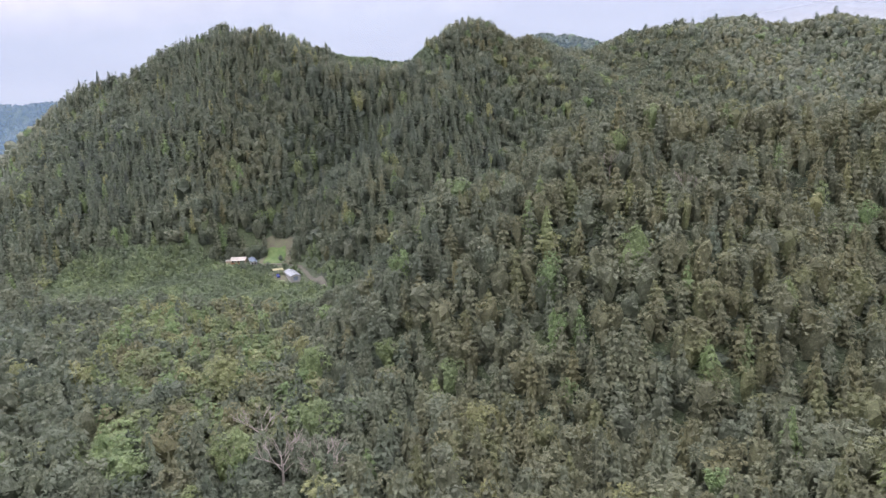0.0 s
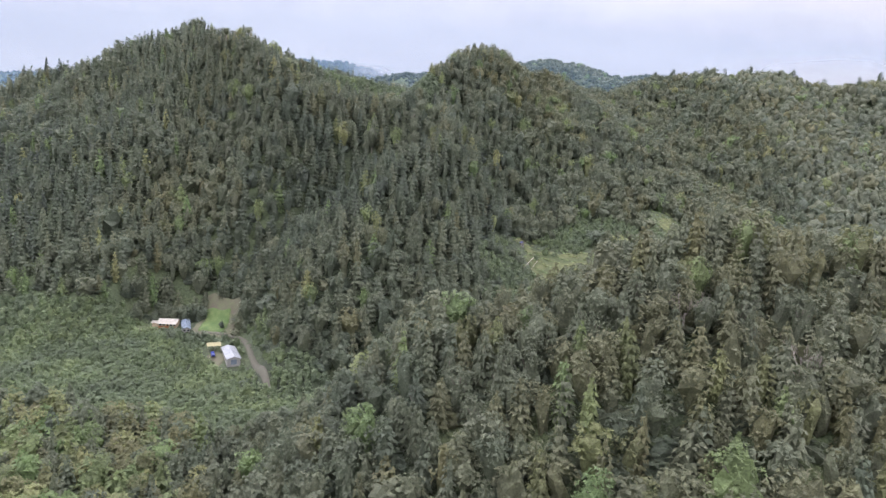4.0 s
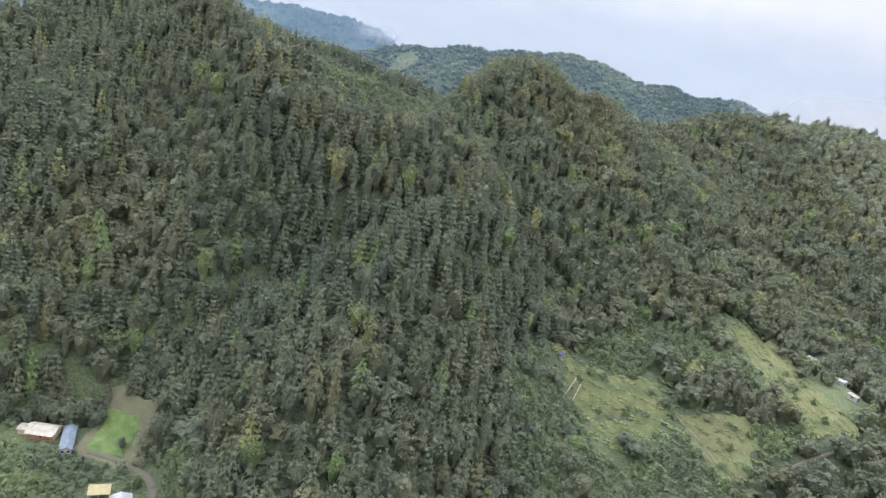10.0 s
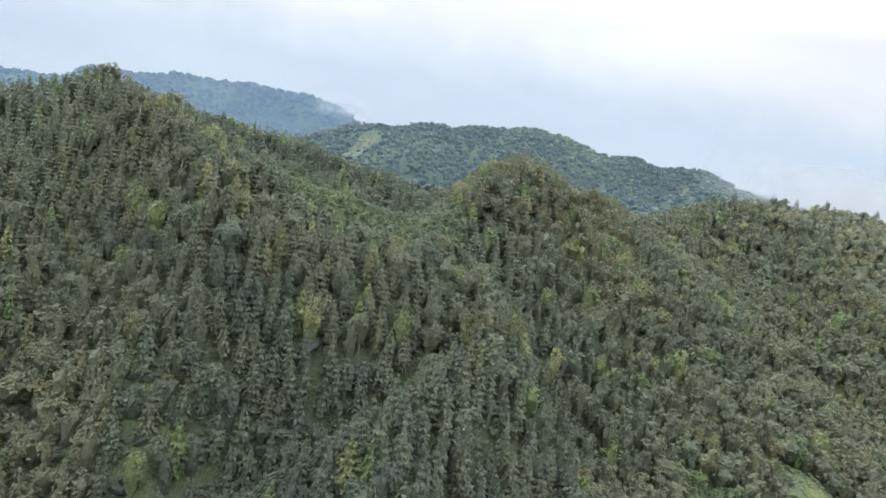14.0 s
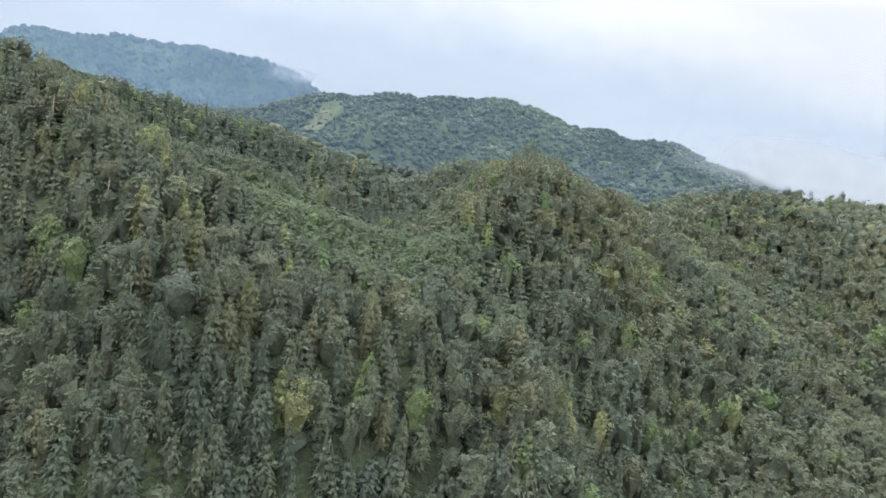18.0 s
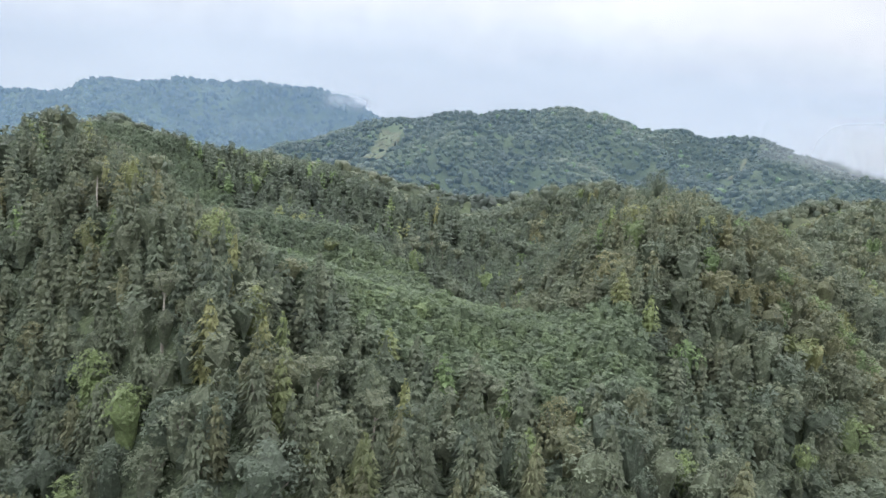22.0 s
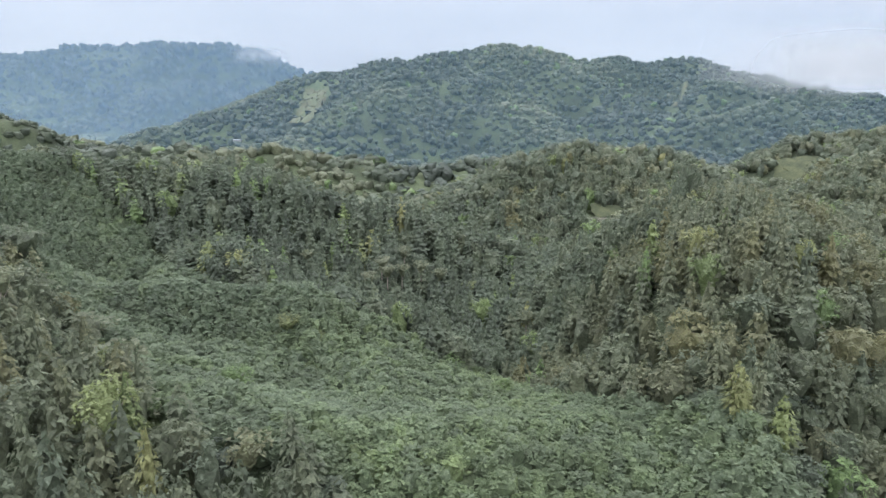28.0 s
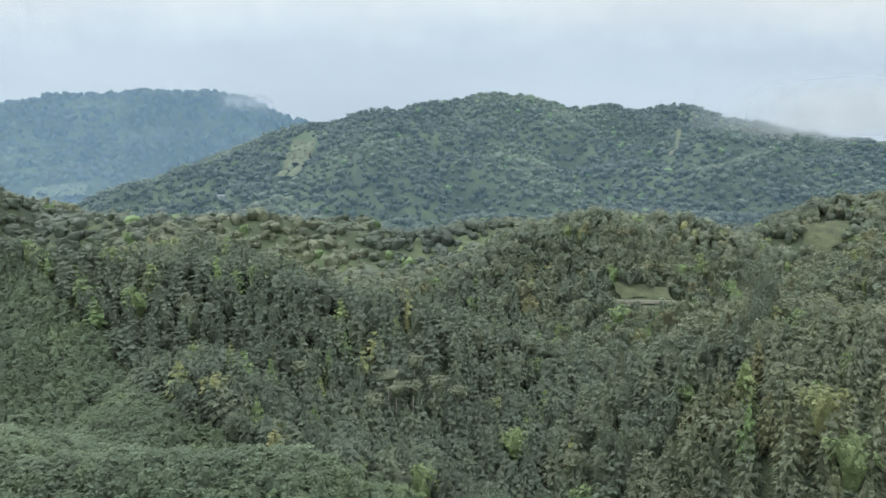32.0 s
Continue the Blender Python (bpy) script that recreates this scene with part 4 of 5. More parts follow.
def gable_walls(w, l, eave, rise):
    bm = bmesh.new()
    t = 0.2
    for side in (-1, 1):
        box(bm, side * (w / 2 - t / 2), 0, eave / 2 - 0.6, t, l, eave + 1.2)
        y0 = side * l / 2
        vs = [bm.verts.new(p) for yy in (y0, y0 - side * t) for p in ((-w / 2 + t, yy, -1.2), (w / 2 - t, yy, -1.2), (w / 2 - t, yy, eave), (0, yy, eave + rise - 0.05), (-w / 2 + t, yy, eave))]
        bm.faces.new(vs[:5]), bm.faces.new(vs[5:][::-1])
        for i in range(5):
            bm.faces.new((vs[i], vs[5 + i], vs[5 + (i + 1) % 5], vs[(i + 1) % 5]))
    bmesh.ops.recalc_face_normals(bm, faces=bm.faces)
    return bm


def opening(kind, parent, x, y, z, w, h, turn, frame_mat, pane_mat):
    """A window or door set on a wall: frame with a pane or leaf in it."""
    f = bmesh.new()
    for cx, cz, sx, sz in ((-w / 2, 0, 0.1, h), (w / 2, 0, 0.1, h), (0, h / 2, w + 0.1, 0.1), (0, -h / 2, w + 0.1, 0.1)):
        box(f, cx, 0, cz, sx, 0.12, sz)
    ob = part(kind, f, frame_mat, parent)
    ob.matrix_local = pose(x, y, z, 0, 0, turn)
    part("pane" if kind == "window" else "door_leaf", boxes((0, 0.01, 0, w - 0.1, 0.05, h - 0.1), bevel=0), pane_mat, ob)
    return ob


def farmhouse():
    h = thing("farmhouse", -150.6, 440.5, ground_at(-150.6, 440.5), 94, "long cream single-storey farmhouse with a pale sheet roof", "house")
    part("wall", gable_walls(6.2, 9.6, 2.9, 1.4), CREAM_WALL, h)
    part("roof", gable_roof(6.2, 9.6, 2.9, 1.4, 0.6, ribs=13), CREAM_ROOF, h, "weathered cream sheet metal roof")
    part("plinth", boxes((-3.17, 0, 0.35, 0.1, 9.6, 1.1)), ORANGE_WALL, h, "orange-brown base of the front wall")
    for i, yy in enumerate((-3.9, -2.0, -0.1, 1.9, 3.8)):
        if i == 2:
            opening("door", h, -3.15, yy, 1.15, 1.0, 2.1, 90, ORANGE_WALL, DARK_OPENING)
        else:
            opening("window", h, -3.15, yy, 1.7, 1.3, 1.2, 90, WHITE_WALL, DARK_OPENING)
    for yy in (-4.6, -1.5, 1.5, 4.6):
        part("porch_post", rods(((-4.4, yy, -0.5), (-4.4, yy, 2.5), 0.09, 0.09)), CREAM_WALL, h)
    m = Matrix.Rotation(radians(-12), 4, "Y")
    part("porch_roof", box(bmesh.new(), -4.0, 0, 2.72, 1.9, 10.2, 0.08, m=m), CREAM_ROOF, h)
    a = thing("lean_to", -157.9, 440.6, ground_at(-157.9, 440.6), 94, "small cream-roofed lean-to against the farmhouse end", "shed")
    part("wall", gable_walls(4.2, 3.4, 2.0, 0.5), CREAM_WALL, a)
    part("roof", gable_roof(4.2, 3.4, 2.0, 0.5, 0.4, ribs=5), CREAM_ROOF, a)


def grey_shed():
    h = thing("long_shed", -140.2, 438.2, ground_at(-140.2, 438.2) + 0.2, 23, "narrow long shed with a blue-grey sheet roof", "shed")
    part("wall", gable_walls(4.0, 16.5, 2.5, 0.8), WHITE_WALL, h)
    part("roof", gable_roof(4.0, 16.5, 2.5, 0.8, 0.4, ribs=20), GREY_ROOF, h, "blue-grey sheet metal roof")
    for xx in (-0.95, 0.95):
        opening("window", h, xx, -8.3, 1.5, 1.1, 1.0, 0, WHITE_WALL, DARK_OPENING)
    for yy in (-5, -1, 3):
        opening("window", h, 2.02, yy, 1.5, 1.2, 0.9, 90, WHITE_WALL, DARK_OPENING)


def white_shed():
    h = thing("farm_shed", -105.0, 408.2, ground_at(-105.0, 408.2) + 0.1, 27, "big white metal farm shed with a low gable roof", "shed")
    part("wall", gable_walls(6.4, 18.5, 3.2, 1.0), WHITE_WALL, h)
    part("roof", gable_roof(6.4, 18.5, 3.2, 1.0, 0.45, ribs=24), WHITE_ROOF, h, "white sheet metal roof")
    opening("door", h, 0, -9.3, 1.3, 3.0, 2.7, 0, WHITE_WALL, GREY_ROOF)
    for yy in (-5.5, -1.8, 1.8, 5.5):
        opening("window", h, 3.22, yy, 2.0, 1.5, 0.9, 90, WHITE_WALL, DARK_OPENING)
        opening("window", h, -3.22, yy, 2.0, 1.5, 0.9, 90, WHITE_WALL, DARK_OPENING)
    c = thing("canopy", -116.4, 415.6, ground_at(-116.4, 415.6), 22, "open yellow sheet-roofed canopy on posts beside the shed", "canopy")
    bm = boxes((0, 0, 3.5, 7.2, 6.2, 0.1))
    for i in range(12):
        box(bm, -3.3 + i * 0.6, 0, 3.58, 0.1, 6.2, 0.06)
    part("roof", bm, YELLOW_ROOF, c, "faded yellow sheet roof")
    for xx in (-3.2, 0, 3.2):
        for yy in (-2.8, 2.8):
            part("post", rods(((xx, yy, -0.6), (xx, yy, 3.45), 0.07, 0.07)), PALE_WOOD, c)
    part("beam", boxes((0, -2.8, 3.36, 7.0, 0.12, 0.16), bevel=0), PALE_WOOD, c)
    part("beam", boxes((0, 2.8, 3.36, 7.0, 0.12, 0.16), bevel=0), PALE_WOOD, c)


def truck():
    t = thing("truck", -114.6, 408.8, ground_at(-114.6, 408.8) + 0.32, 25, "small blue flatbed truck parked beside the shed", "truck")
    part("cab", boxes((0, 1.55, 1.05, 1.75, 1.5, 0.8), (0, 1.4, 1.7, 1.6, 1.1, 0.6), bevel=0.12), BLUE_PAINT, t)
    part("windscreen", boxes((0, 2.0, 1.72, 1.4, 0.06, 0.45), bevel=0), DARK_OPENING, t)
    part("bed", boxes((0, -0.9, 0.85, 1.85, 3.2, 0.14), (-0.9, -0.9, 1.1, 0.06, 3.2, 0.4), (0.9, -0.9, 1.1, 0.06, 3.2, 0.4), (0, -2.5, 1.1, 1.85, 0.06, 0.4)), BLUE_PAINT, t)
    part("chassis", boxes((0, -0.2, 0.62, 0.8, 4.6, 0.2)), RUBBER, t)
    part("load", boxes((0, -0.6, 1.2, 1.5, 2.2, 0.5), bevel=0.15), BLUE_TARP, t, "load under a blue tarpaulin")
    for xx in (-0.8, 0.8):
        for yy in (1.5, -1.5):
            w = part("wheel", rods(((xx - 0.1, yy, 0.36), (xx + 0.1, yy, 0.36), 0.36, 0.36), sides=14), RUBBER, t)
            part("rim", rods(((xx - 0.12, yy, 0.36), (xx + 0.12, yy, 0.36), 0.19, 0.19), sides=10), WHITE_ROOF, w)
        part("headlight", rods(((xx * 0.8, 2.3, 1.0), (xx * 0.8, 2.34, 1.0), 0.1, 0.1), sides=8), WHITE_ROOF, t)


def barrel_like():
    rnd = random.Random(4)
    src = None
    for i in range(6):
        x, y = -119 + rnd.uniform(-2, 5), 404 + rnd.uniform(0, 7)
        m = pose(x, y, ground_at(x, y) + 0.3, 0, 0, rnd.uniform(0, 90))
        if src is None:
            src = tagged(new("barrel"), "white plastic barrel standing in the shed yard", "barrel", "barrels in the yard")
            src.matrix_world = m
            part("drum", rods(((0, 0, 0), (0, 0, 0.9), 0.3, 0.3), ((0, 0, 0.28), (0, 0, 0.33), 0.32, 0.32), ((0, 0, 0.58), (0, 0, 0.63), 0.32, 0.32), sides=14), WHITE_WALL, src)
            part("lid", rods(((0, 0, 0.9), (0, 0, 0.95), 0.27, 0.27), sides=14), BLUE_TARP, src, "blue lid")
        else:
            copy_thing(src, m)


def hut(x, y, w, l, turn, name, label, roof, lift=0.0):
    h = thing(name, x, y, ground_at(x, y) + lift, turn, label, "hut")
    part("wall", gable_walls(w, l, 2.3, 0.6), WHITE_WALL, h)
    part("roof", gable_roof(w, l, 2.3, 0.6, 0.3, ribs=int(l)), roof, h)
    opening("door", h, 0, -l / 2 - 0.02, 0.95, 0.9, 1.9, 0, PALE_WOOD, DARK_OPENING)
    opening("window", h, -w / 2 - 0.02, 0, 1.4, 1.2, 0.8, 90, PALE_WOOD, DARK_OPENING)
    return h


farmhouse()
grey_shed()
white_shed()
truck()
barrel_like()
hut(202, 540, 3.4, 6, 20, "hillside_hut", "small white-roofed hut among trees above the field", WHITE_ROOF)
hut(201, 517, 4.2, 9, 35, "hillside_hut", "long white-roofed hut beside the steep field", WHITE_ROOF)
hut(198, 498, 3.0, 5, 15, "hillside_hut", "low pale hut below the white-roofed ones", CREAM_ROOF)
hut(54.5, 500, 1.8, 2.2, 30, "field_hut", "small hut with a blue tarpaulin roof beside the terraced field", BLUE_TARP)
for hx, hy, w, l in ((-320, 1740, 9, 20), (-259, 1650, 8, 14), (-95, 1560, 9, 18)):
    hut(hx, hy, w, l, 70, "distant_house", "white farm building in a gap of the distant forest", WHITE_ROOF, 4.0)


def pole_frame():
    p = thing("pole_frame", 57.5, 485.5, ground_at(57.5, 485.5), 0, "pale timber pole frame leaning beside the terraced field", "frame")
    for x0, y0, x1, y1 in ((4.5, 7.5, -4, -7.5), (6.5, 5, 0, -8)):
        z0, z1 = ground_at(57.5 + x0, 485.5 + y0) - p.location.z + 1.3, ground_at(57.5 + x1, 485.5 + y1) - p.location.z + 1.0
        part("rail", rods(((x0, y0, z0), (x1, y1, z1), 0.16, 0.12)), PALE_WOOD, p)
        for k in (0.05, 0.5, 0.95):
            px, py = x0 + (x1 - x0) * k, y0 + (y1 - y0) * k
            part("prop", rods(((px, py, ground_at(57.5 + px, 485.5 + py) - p.location.z - 0.3), (px, py, z0 + (z1 - z0) * k), 0.1, 0.1)), PALE_WOOD, p)


pole_frame()


# ---- single trees ----
def crown_mesh(kind, tint, solids=3, leaves=420):
    V, T, S = crown(kind, solids, leaves)
    me = bpy.data.meshes.new("crown")
    me.from_pydata(V.tolist(), [], T.tolist())
    me.polygons.foreach_set("use_smooth", np.zeros(len(T), bool))
    me.attributes.new("tint", "FLOAT", "POINT").data.foreach_set("value", np.full(len(V), tint, np.float32))
    me.attributes.new("spray", "FLOAT", "POINT").data.foreach_set("value", S)
    me.materials.append(LEAF)
    return me


def trunk_bm(kind):
    rnd = random.Random(len(kind))
    bm = rods(((0, 0, -0.12), (0.01, 0, 0.3), 0.034, 0.026), ((0.01, 0, 0.29), (-0.01, 0.01, 0.72), 0.027, 0.012))
    for i in range(5):
        a = i * 1.26 + rnd.uniform(-0.3, 0.3)
        z0 = rnd.uniform(0.28, 0.5)
        rod(bm, (0, 0, z0), (0.26 * math.cos(a), 0.26 * math.sin(a), z0 + rnd.uniform(0.15, 0.3)), 0.015, 0.005, 5)
    return bm


TREE_WORDS = {"round": "round-crowned", "open": "open-crowned", "tall": "tall narrow"}
HUE_WORDS = ((0.22, "dark green"), (0.45, "mid-green"), (0.66, "olive green"), (0.80, "brownish olive"), (0.93, "bright green"))


def single_trees():
    made = {}
    for x, y, z, kind, w, h, tint in SINGLE[:290]:
        hue = min(HUE_WORDS, key=lambda q: abs(q[0] - tint))
        key = (str(kind), hue[0])
        m = Matrix.Translation((x, y, z - 0.6)) @ Matrix.Rotation(rng.uniform(0, 6.28), 4, "Z")
        if key not in made:
            t = tagged(new("tree"), "%s %s tree in the dense hillside forest" % (hue[1], TREE_WORDS[key[0]]), "tree", "hillside trees")
            part("trunk", trunk_bm(key[0]), BARK, t)
            c = new("crown", crown_mesh(key[0], hue[0]))
            c.parent = t
            t.matrix_world = m @ Matrix.Diagonal((w, w, h, 1))
            made[key] = t
        else:
            sx, sy, sz = made[key].scale
            copy_thing(made[key], m @ Matrix.Diagonal((w / sx, w / sy, h / sz, 1)))


single_trees()


def special_tree(x, y, w, h, kind, tint, label, trunk=BARK, sink=0.5):
    t = tagged(new("tree"), label, "tree")
    part("trunk", trunk_bm(kind), trunk, t)
    c = new("crown", crown_mesh(kind, tint, 3, 460))
    c.parent = t
    t.matrix_world = Matrix.Translation((x, y, ground_at(x, y) - sink)) @ Matrix.Diagonal((w, w, h + drop_at(x, y), 1))
    return t


special_tree(39, 229, 13, 14, "low", 0.9, "broad bright green flat-topped tree on the slope")
special_tree(-84, 217, 18, 18, "round", 0.97, "yellow-green round tree standing out of the forest")
special_tree(-52, 226, 14, 17, "round", 0.92, "bright green round tree in the valley forest")
special_tree(-41, 180, 15, 16, "round", 0.86, "blue-green broad tree in the valley forest")
special_tree(-62, 163, 13, 15, "open", 0.93, "light green open tree in the valley forest")
special_tree(81, 187, 9, 14, "tall", 0.92, "light green slender tree on the slope")
special_tree(19, 556, 12, 15, "tall", 0.98, "yellowish tree on the spur")
special_tree(12, 549, 10, 13, "round", 0.80, "yellow-brown tree on the spur")
special_tree(-120.8, 440.2, 4.2, 5.5, "round", 0.08, "dark round bush on the bright lawn", sink=0.1)
special_tree(-107, 441, 11, 12, "round", 0.38, "broad grey-green tree beside the lawn")
special_tree(-143, 451, 9, 11, "round", 0.3, "dark green tree behind the farmhouse")
special_tree(41, 741, 11, 27, "open", 0.3, "umbrella-shaped tree on the east peak")
special_tree(50, 748, 10, 27, "open", 0.35, "spreading tree on the east peak beside its twin")
special_tree(30, 728, 8, 18, "open", 0.25, "open dark tree on the summit ridge")
for ex, ey, ew, eh in ((-405, 719, 6, 17), (-384, 720, 6, 18), (-372, 720, 5, 16), (-340, 720, 6, 16), (-322, 720, 5, 15)):
    special_tree(ex, ey, ew, eh, "tall", 0.12, "dark spire-like tree on the west ridge")


for sx, sy, sw, sh, kind, tint, words in (
        (-61, 708, 8, 7, "low", 0.90, "light green broad shrub in the hollow"), (-41, 729, 8, 7, "low", 0.91, "light green broad shrub at the foot of the wood"),
        (-49, 686, 9, 7, "low", 0.88, "pale green shrub in the hollow"), (-14, 621, 7, 13, "tall", 0.98, "yellow-green slender tree on the shoulder"),
        (-142, 620, 12, 14, "round", 0.95, "pale green bushy tree on the saddle"), (-126, 660, 9, 9, "round", 0.90, "bright green young tree in the hollow"),
        (-121, 770, 9, 9, "round", 0.97, "yellowish tree at the edge of the wood"), (-116, 701, 8, 8, "open", 0.80, "thin brownish tree in the hollow"),
        (-129, 574, 9, 15, "tall", 1.0, "golden-yellow tree below the saddle"), (-117, 579, 8, 13, "tall", 0.99, "yellow tree below the saddle"),
        (-122, 589, 8, 12, "round", 0.97, "yellowish round tree on the saddle"), (-42, 579, 10, 14, "round", 0.74, "brownish olive tree on the slope"),
        (-160, 584, 11, 15, "round", 0.93, "bright green tree on the steep slope"), (-171, 508, 10, 16, "tall", 0.93, "bright green tall tree on the west slope"),
        (-164, 500, 9, 15, "tall", 0.90, "light green tall tree on the west slope"), (-176, 643, 10, 13, "round", 0.98, "yellowish tree below the west peak"),
        (-70, 534, 11, 14, "round", 0.99, "yellow-olive tree on the lower slope"), (-110, 566, 9, 14, "tall", 0.96, "yellow-green tree on the saddle slope"),
        (113, 203, 8, 13, "tall", 0.94, "light green slender tree on the knoll slope"), (168, 249, 9, 13, "open", 0.9, "light green open tree on the knoll"),
        (-96, 556, 12, 13, "round", 0.45, "grey-green broad tree on the lower slope"), (29, 657, 8, 11, "round", 0.97, "yellowish tree on the east shoulder"),
        (69, 227, 15, 13, "low", 0.92, "broad bright green tree on the knoll slope")):
    special_tree(sx, sy, sw, sh, kind, tint, words)


def slim_tree(x, y, h, lean, label, tint=0.55):
    """A tall tree with a bare pale stem and a small open crown at its top."""
    h += 0.8 * drop_at(x, y)
    t = thing("slim_tree", x, y, ground_at(x, y) - 0.5, lean * 90, label, "tree")
    part("trunk", rods(((0, 0, 0), (lean * 0.5, 0, h * 0.55), 0.34, 0.26), ((lean * 0.5, 0, h * 0.54), (lean, 0.2, h * 0.92), 0.26, 0.14)), PALE_BARK, t, "bare pale stem")
    for k in range(4):
        a = k * 1.6 + lean
        part("branch", rods(((lean * 0.7, 0.1, h * (0.66 + 0.06 * k)), (lean + 1.9 * math.cos(a), 1.9 * math.sin(a), h * (0.78 + 0.05 * k)), 0.1, 0.05)), PALE_BARK, t)
    me = crown_mesh("open", tint, 3, 220)
    me.transform(Matrix.Translation((lean, 0, h * 0.66)) @ Matrix.Diagonal((h * 0.38, h * 0.38, h * 0.40, 1)))
    c = new("crown", me)
    c.parent = t


for sx, sy, sh, sl in ((-85, 790, 17, 0.4), (-76, 796, 18, -0.5), (-69, 799, 16, 0.2), (-60, 797, 18, 0.7), (-24, 741, 15, -0.8), (-114, 822, 15, 0.3), (-78, 806, 17, -0.2), (-52, 792, 16, 0.5),
                       (-66, 812, 17, -0.6), (-171, 649, 15, 0.4), (-102, 571, 16, -0.3), (-144, 586, 16, 0.5), (-88, 566, 15, 0.2), (-186, 640, 15, -0.4)):
    slim_tree(sx, sy, sh, sl, "slender tree with a bare pale stem and a thin crown")


for ex, ey, ew, eh in ((240, 846, 9, 15), (262, 850, 8, 16), (300, 851, 10, 15), (322, 850, 7, 17), (352, 851, 9, 15), (402, 850, 8, 17), (440, 851, 9, 16), (480, 850, 8, 16), (505, 851, 10, 18), (545, 850, 9, 16)):
    special_tree(ex, ey, ew * 0.85, eh + 1, "round", 0.2, "lone dark tree standing out on the skyline ridge", sink=1.5)


def bare_tree(x, y, h, seed, label):
    rnd = random.Random(seed)
    h += 0.8 * drop_at(x, y)
    t = thing("bare_tree", x, y, ground_at(x, y) - 0.3, rnd.uniform(0, 360), label, "tree")
    part("trunk", rods(((0, 0, 0), (0.2, 0, h * 0.45), h * 0.022, h * 0.015)), PALE_BARK, t)
    for i in range(6):
        a = i * 1.05 + rnd.uniform(-0.3, 0.3)
        z0 = h * rnd.uniform(0.3, 0.45)
        bm = bmesh.new()

        def grow(p, d, length, r, depth):
            q = p + d * length
            rod(bm, p, q, r, r * 0.65, 5)
            if depth:
                for _ in range(3):
                    e = (d + Vector((rnd.uniform(-.7, .7), rnd.uniform(-.7, .7), rnd.uniform(-.1, .6)))).normalized()
                    grow(p + d * length * rnd.uniform(0.6, 1.0), e, length * rnd.uniform(0.5, 0.75), r * 0.6, depth - 1)
        grow(Vector((0.15, 0, z0)), Vector((math.cos(a) * 0.8, math.sin(a) * 0.8, rnd.uniform(0.5, 1.0))).normalized(), h * 0.25, h * 0.007, 3)
        part("branch", bm, PALE_BARK, t)
    return t


bare_tree(-48, 160, 19, 1, "leafless pale tree with spreading branches in the forest")
bare_tree(-60, 182, 19, 2, "leafless pale grey tree rising over the canopy")
bare_tree(-36, 158, 18, 3, "bare whitish tree with twisted limbs")
bare_tree(70, 268, 12, 4, "bare pale tree among olive crowns")
bare_tree(96, 252, 13, 5, "half-dead pale tree on the wooded knoll")
bare_tree(58, 306, 13, 6, "dead tree with pale branches near the knoll crest")


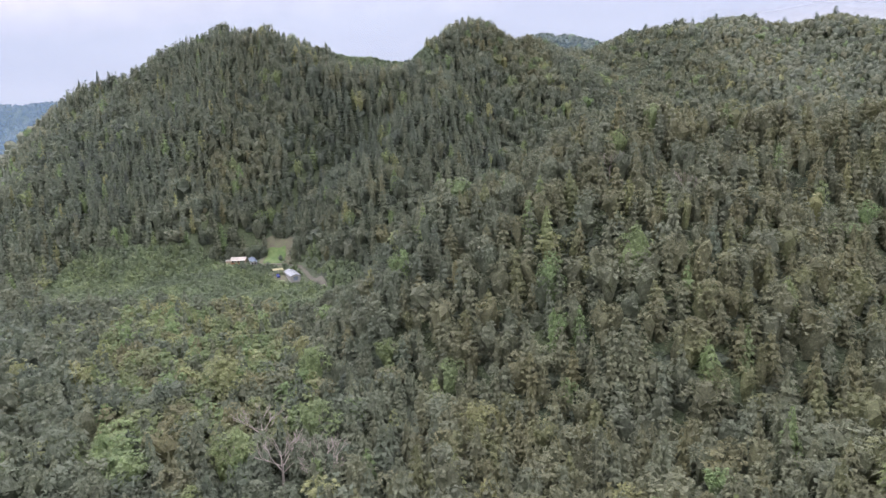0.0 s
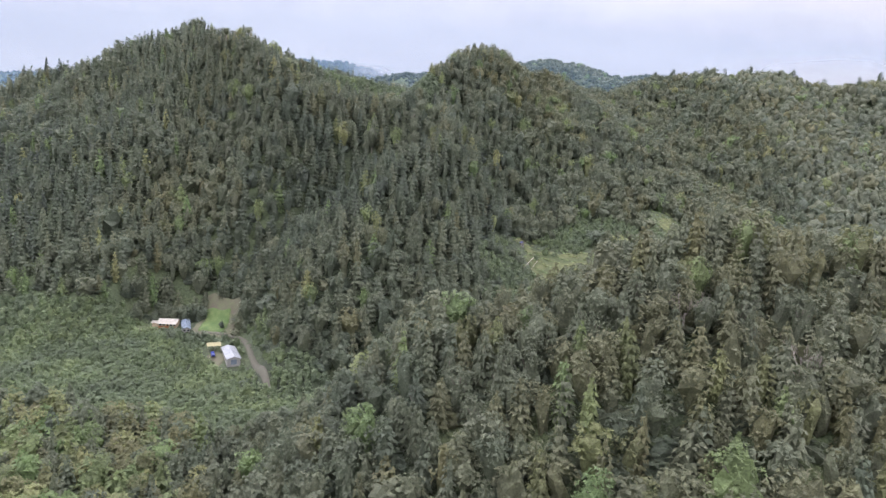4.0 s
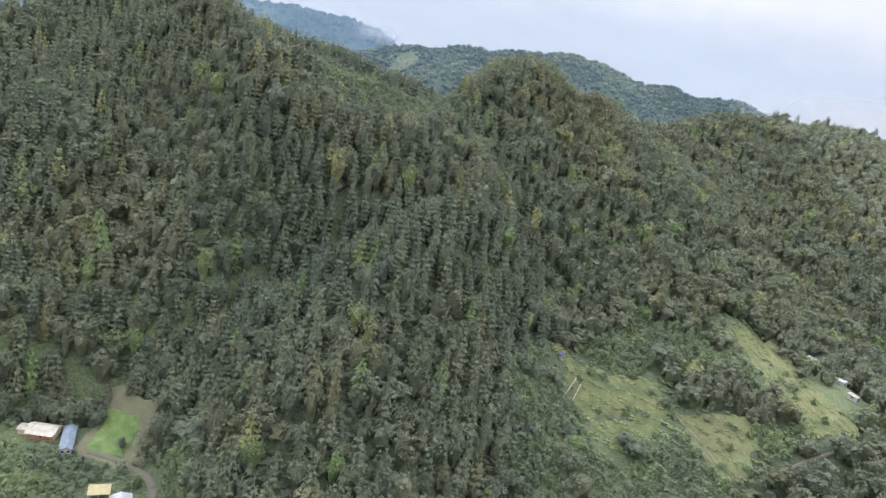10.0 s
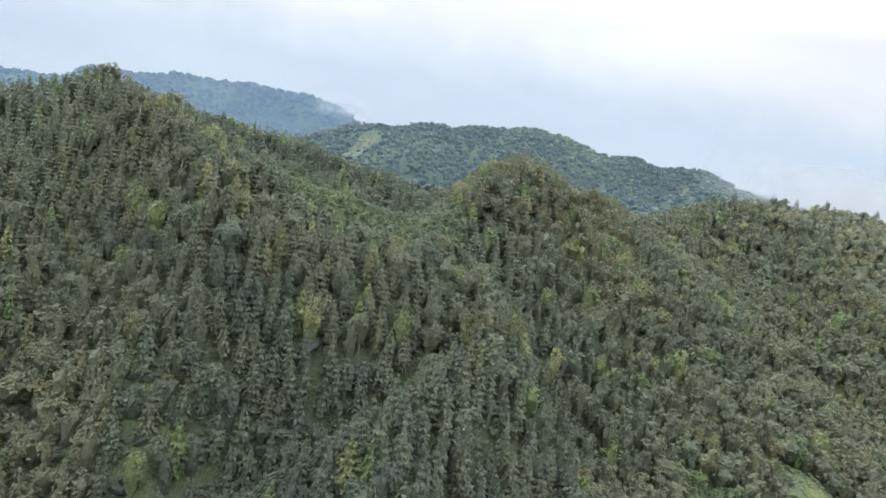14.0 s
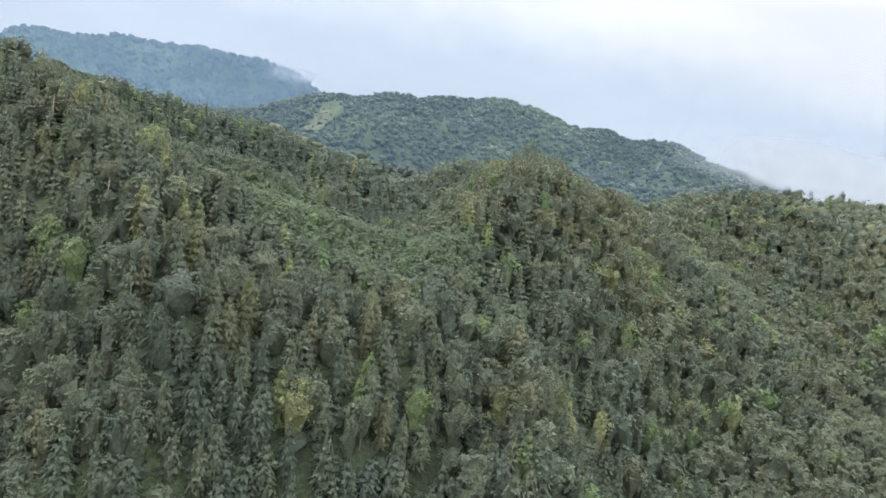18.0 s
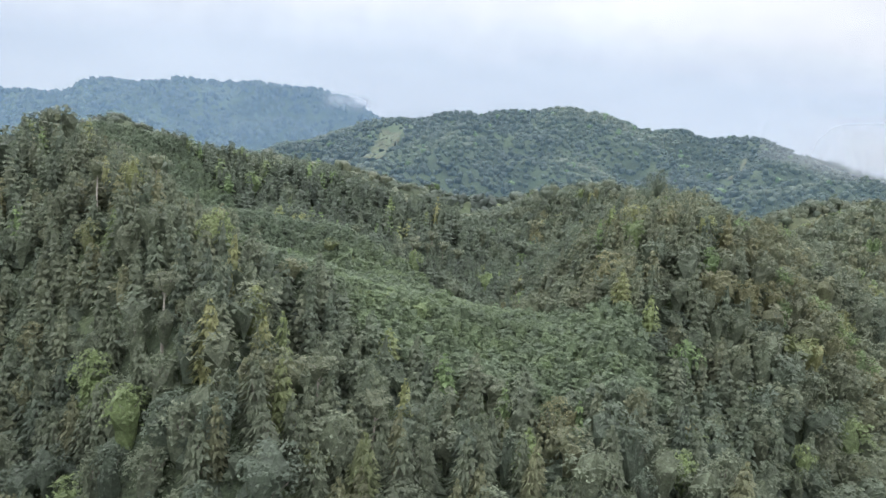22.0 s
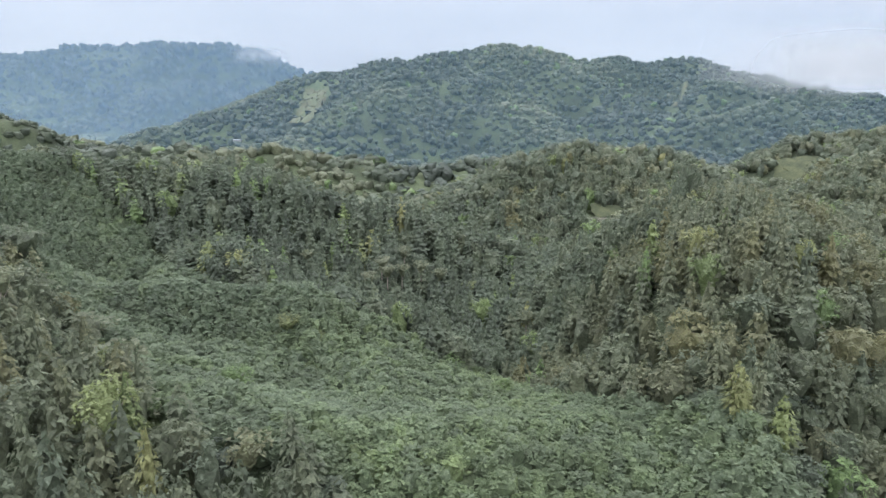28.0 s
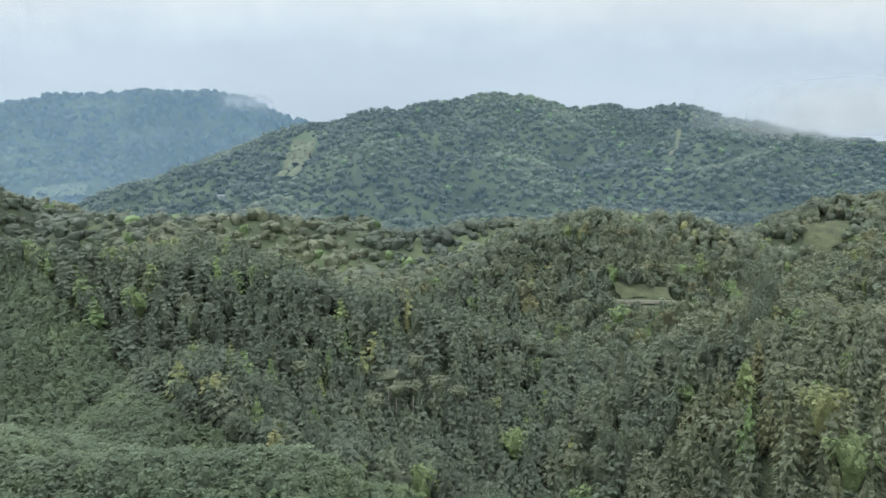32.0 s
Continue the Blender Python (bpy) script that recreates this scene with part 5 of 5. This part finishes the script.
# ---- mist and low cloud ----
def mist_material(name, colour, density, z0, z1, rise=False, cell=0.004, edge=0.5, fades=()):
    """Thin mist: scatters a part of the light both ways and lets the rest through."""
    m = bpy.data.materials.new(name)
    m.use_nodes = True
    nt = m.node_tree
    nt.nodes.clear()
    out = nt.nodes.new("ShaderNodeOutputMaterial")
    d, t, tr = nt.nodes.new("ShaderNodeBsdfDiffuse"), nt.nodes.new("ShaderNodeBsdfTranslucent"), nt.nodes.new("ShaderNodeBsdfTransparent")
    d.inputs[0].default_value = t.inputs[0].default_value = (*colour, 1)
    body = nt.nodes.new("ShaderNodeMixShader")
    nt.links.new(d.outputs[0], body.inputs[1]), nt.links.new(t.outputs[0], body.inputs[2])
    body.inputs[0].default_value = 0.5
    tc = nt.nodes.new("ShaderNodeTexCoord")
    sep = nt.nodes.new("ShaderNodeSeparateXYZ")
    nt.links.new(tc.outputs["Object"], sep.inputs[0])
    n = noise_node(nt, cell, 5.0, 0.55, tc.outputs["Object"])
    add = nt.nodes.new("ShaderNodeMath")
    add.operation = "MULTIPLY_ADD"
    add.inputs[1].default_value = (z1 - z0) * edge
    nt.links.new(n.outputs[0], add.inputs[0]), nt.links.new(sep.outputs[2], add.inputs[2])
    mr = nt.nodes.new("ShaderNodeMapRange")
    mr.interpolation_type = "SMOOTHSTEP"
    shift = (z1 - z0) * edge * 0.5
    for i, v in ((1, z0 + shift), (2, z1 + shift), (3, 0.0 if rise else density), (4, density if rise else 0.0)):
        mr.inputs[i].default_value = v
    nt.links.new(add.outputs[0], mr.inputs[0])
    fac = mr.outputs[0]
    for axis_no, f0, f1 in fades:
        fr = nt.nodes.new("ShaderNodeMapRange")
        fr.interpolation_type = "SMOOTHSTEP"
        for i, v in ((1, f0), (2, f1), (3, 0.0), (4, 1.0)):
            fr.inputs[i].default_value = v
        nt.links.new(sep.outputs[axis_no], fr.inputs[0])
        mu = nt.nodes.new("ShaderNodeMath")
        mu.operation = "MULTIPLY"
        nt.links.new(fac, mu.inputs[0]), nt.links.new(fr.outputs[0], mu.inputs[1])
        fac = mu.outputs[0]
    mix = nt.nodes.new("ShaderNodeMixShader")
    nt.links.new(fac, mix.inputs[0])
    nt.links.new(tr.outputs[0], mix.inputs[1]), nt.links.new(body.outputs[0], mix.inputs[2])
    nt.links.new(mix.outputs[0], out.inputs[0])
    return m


def mist_bank(name, line, z0, z1, material, label, category="mist"):
    P = []
    for (x0, y0), (x1, y1) in zip(line, line[1:]):
        P += [(x0 + (x1 - x0) * i / 6, y0 + (y1 - y0) * i / 6) for i in range(6)]
    P.append(line[-1])
    V = [(x, y + 40 * math.sin(k * 1.3 + j), z0 + (z1 - z0) * j / 6) for j in range(7) for k, (x, y) in enumerate(P)]
    n = len(P)
    F = [(j * n + k, j * n + k + 1, (j + 1) * n + k + 1, (j + 1) * n + k) for j in range(6) for k in range(n - 1)]
    return tagged(mesh_object(name, V, F, material, smooth=True), label, category, kind="structure")


# the two haze sheets carry the blue of distant air in their colour
HAZE_BLUE = (0.24, 0.37, 0.58)
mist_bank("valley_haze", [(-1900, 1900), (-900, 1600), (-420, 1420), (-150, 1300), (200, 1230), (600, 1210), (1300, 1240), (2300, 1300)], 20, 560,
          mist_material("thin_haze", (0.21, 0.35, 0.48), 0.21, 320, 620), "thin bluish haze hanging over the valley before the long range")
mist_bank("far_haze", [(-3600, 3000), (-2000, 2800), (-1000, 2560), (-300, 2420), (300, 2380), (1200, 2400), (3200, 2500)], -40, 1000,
          mist_material("blue_haze", HAZE_BLUE, 0.40, 480, 760), "blue haze in front of the far mountains")
mist_bank("low_cloud", [(700, 1790), (1000, 1770), (1400, 1770), (2000, 1850), (2800, 1950)], 200, 620,
          mist_material("low_cloud", (0.68, 0.68, 0.71), 0.97, 245, 300, True, 0.005, 0.4, ((0, 620, 1050), (0, 2800, 2200), (2, 430, 330))), "white low cloud lying on the end of the long range", "cloud")
mist_bank("cloud_wisp", [(-760, 3640), (-600, 3630), (-430, 3640), (-240, 3660)], 330, 560,
          mist_material("cloud_wisp", (0.70, 0.70, 0.72), 0.85, 395, 470, True, 0.012, 1.1, ((0, -560, -450), (0, -250, -380), (2, 505, 440))), "torn white cloud wisp clinging to the far mountain", "cloud")
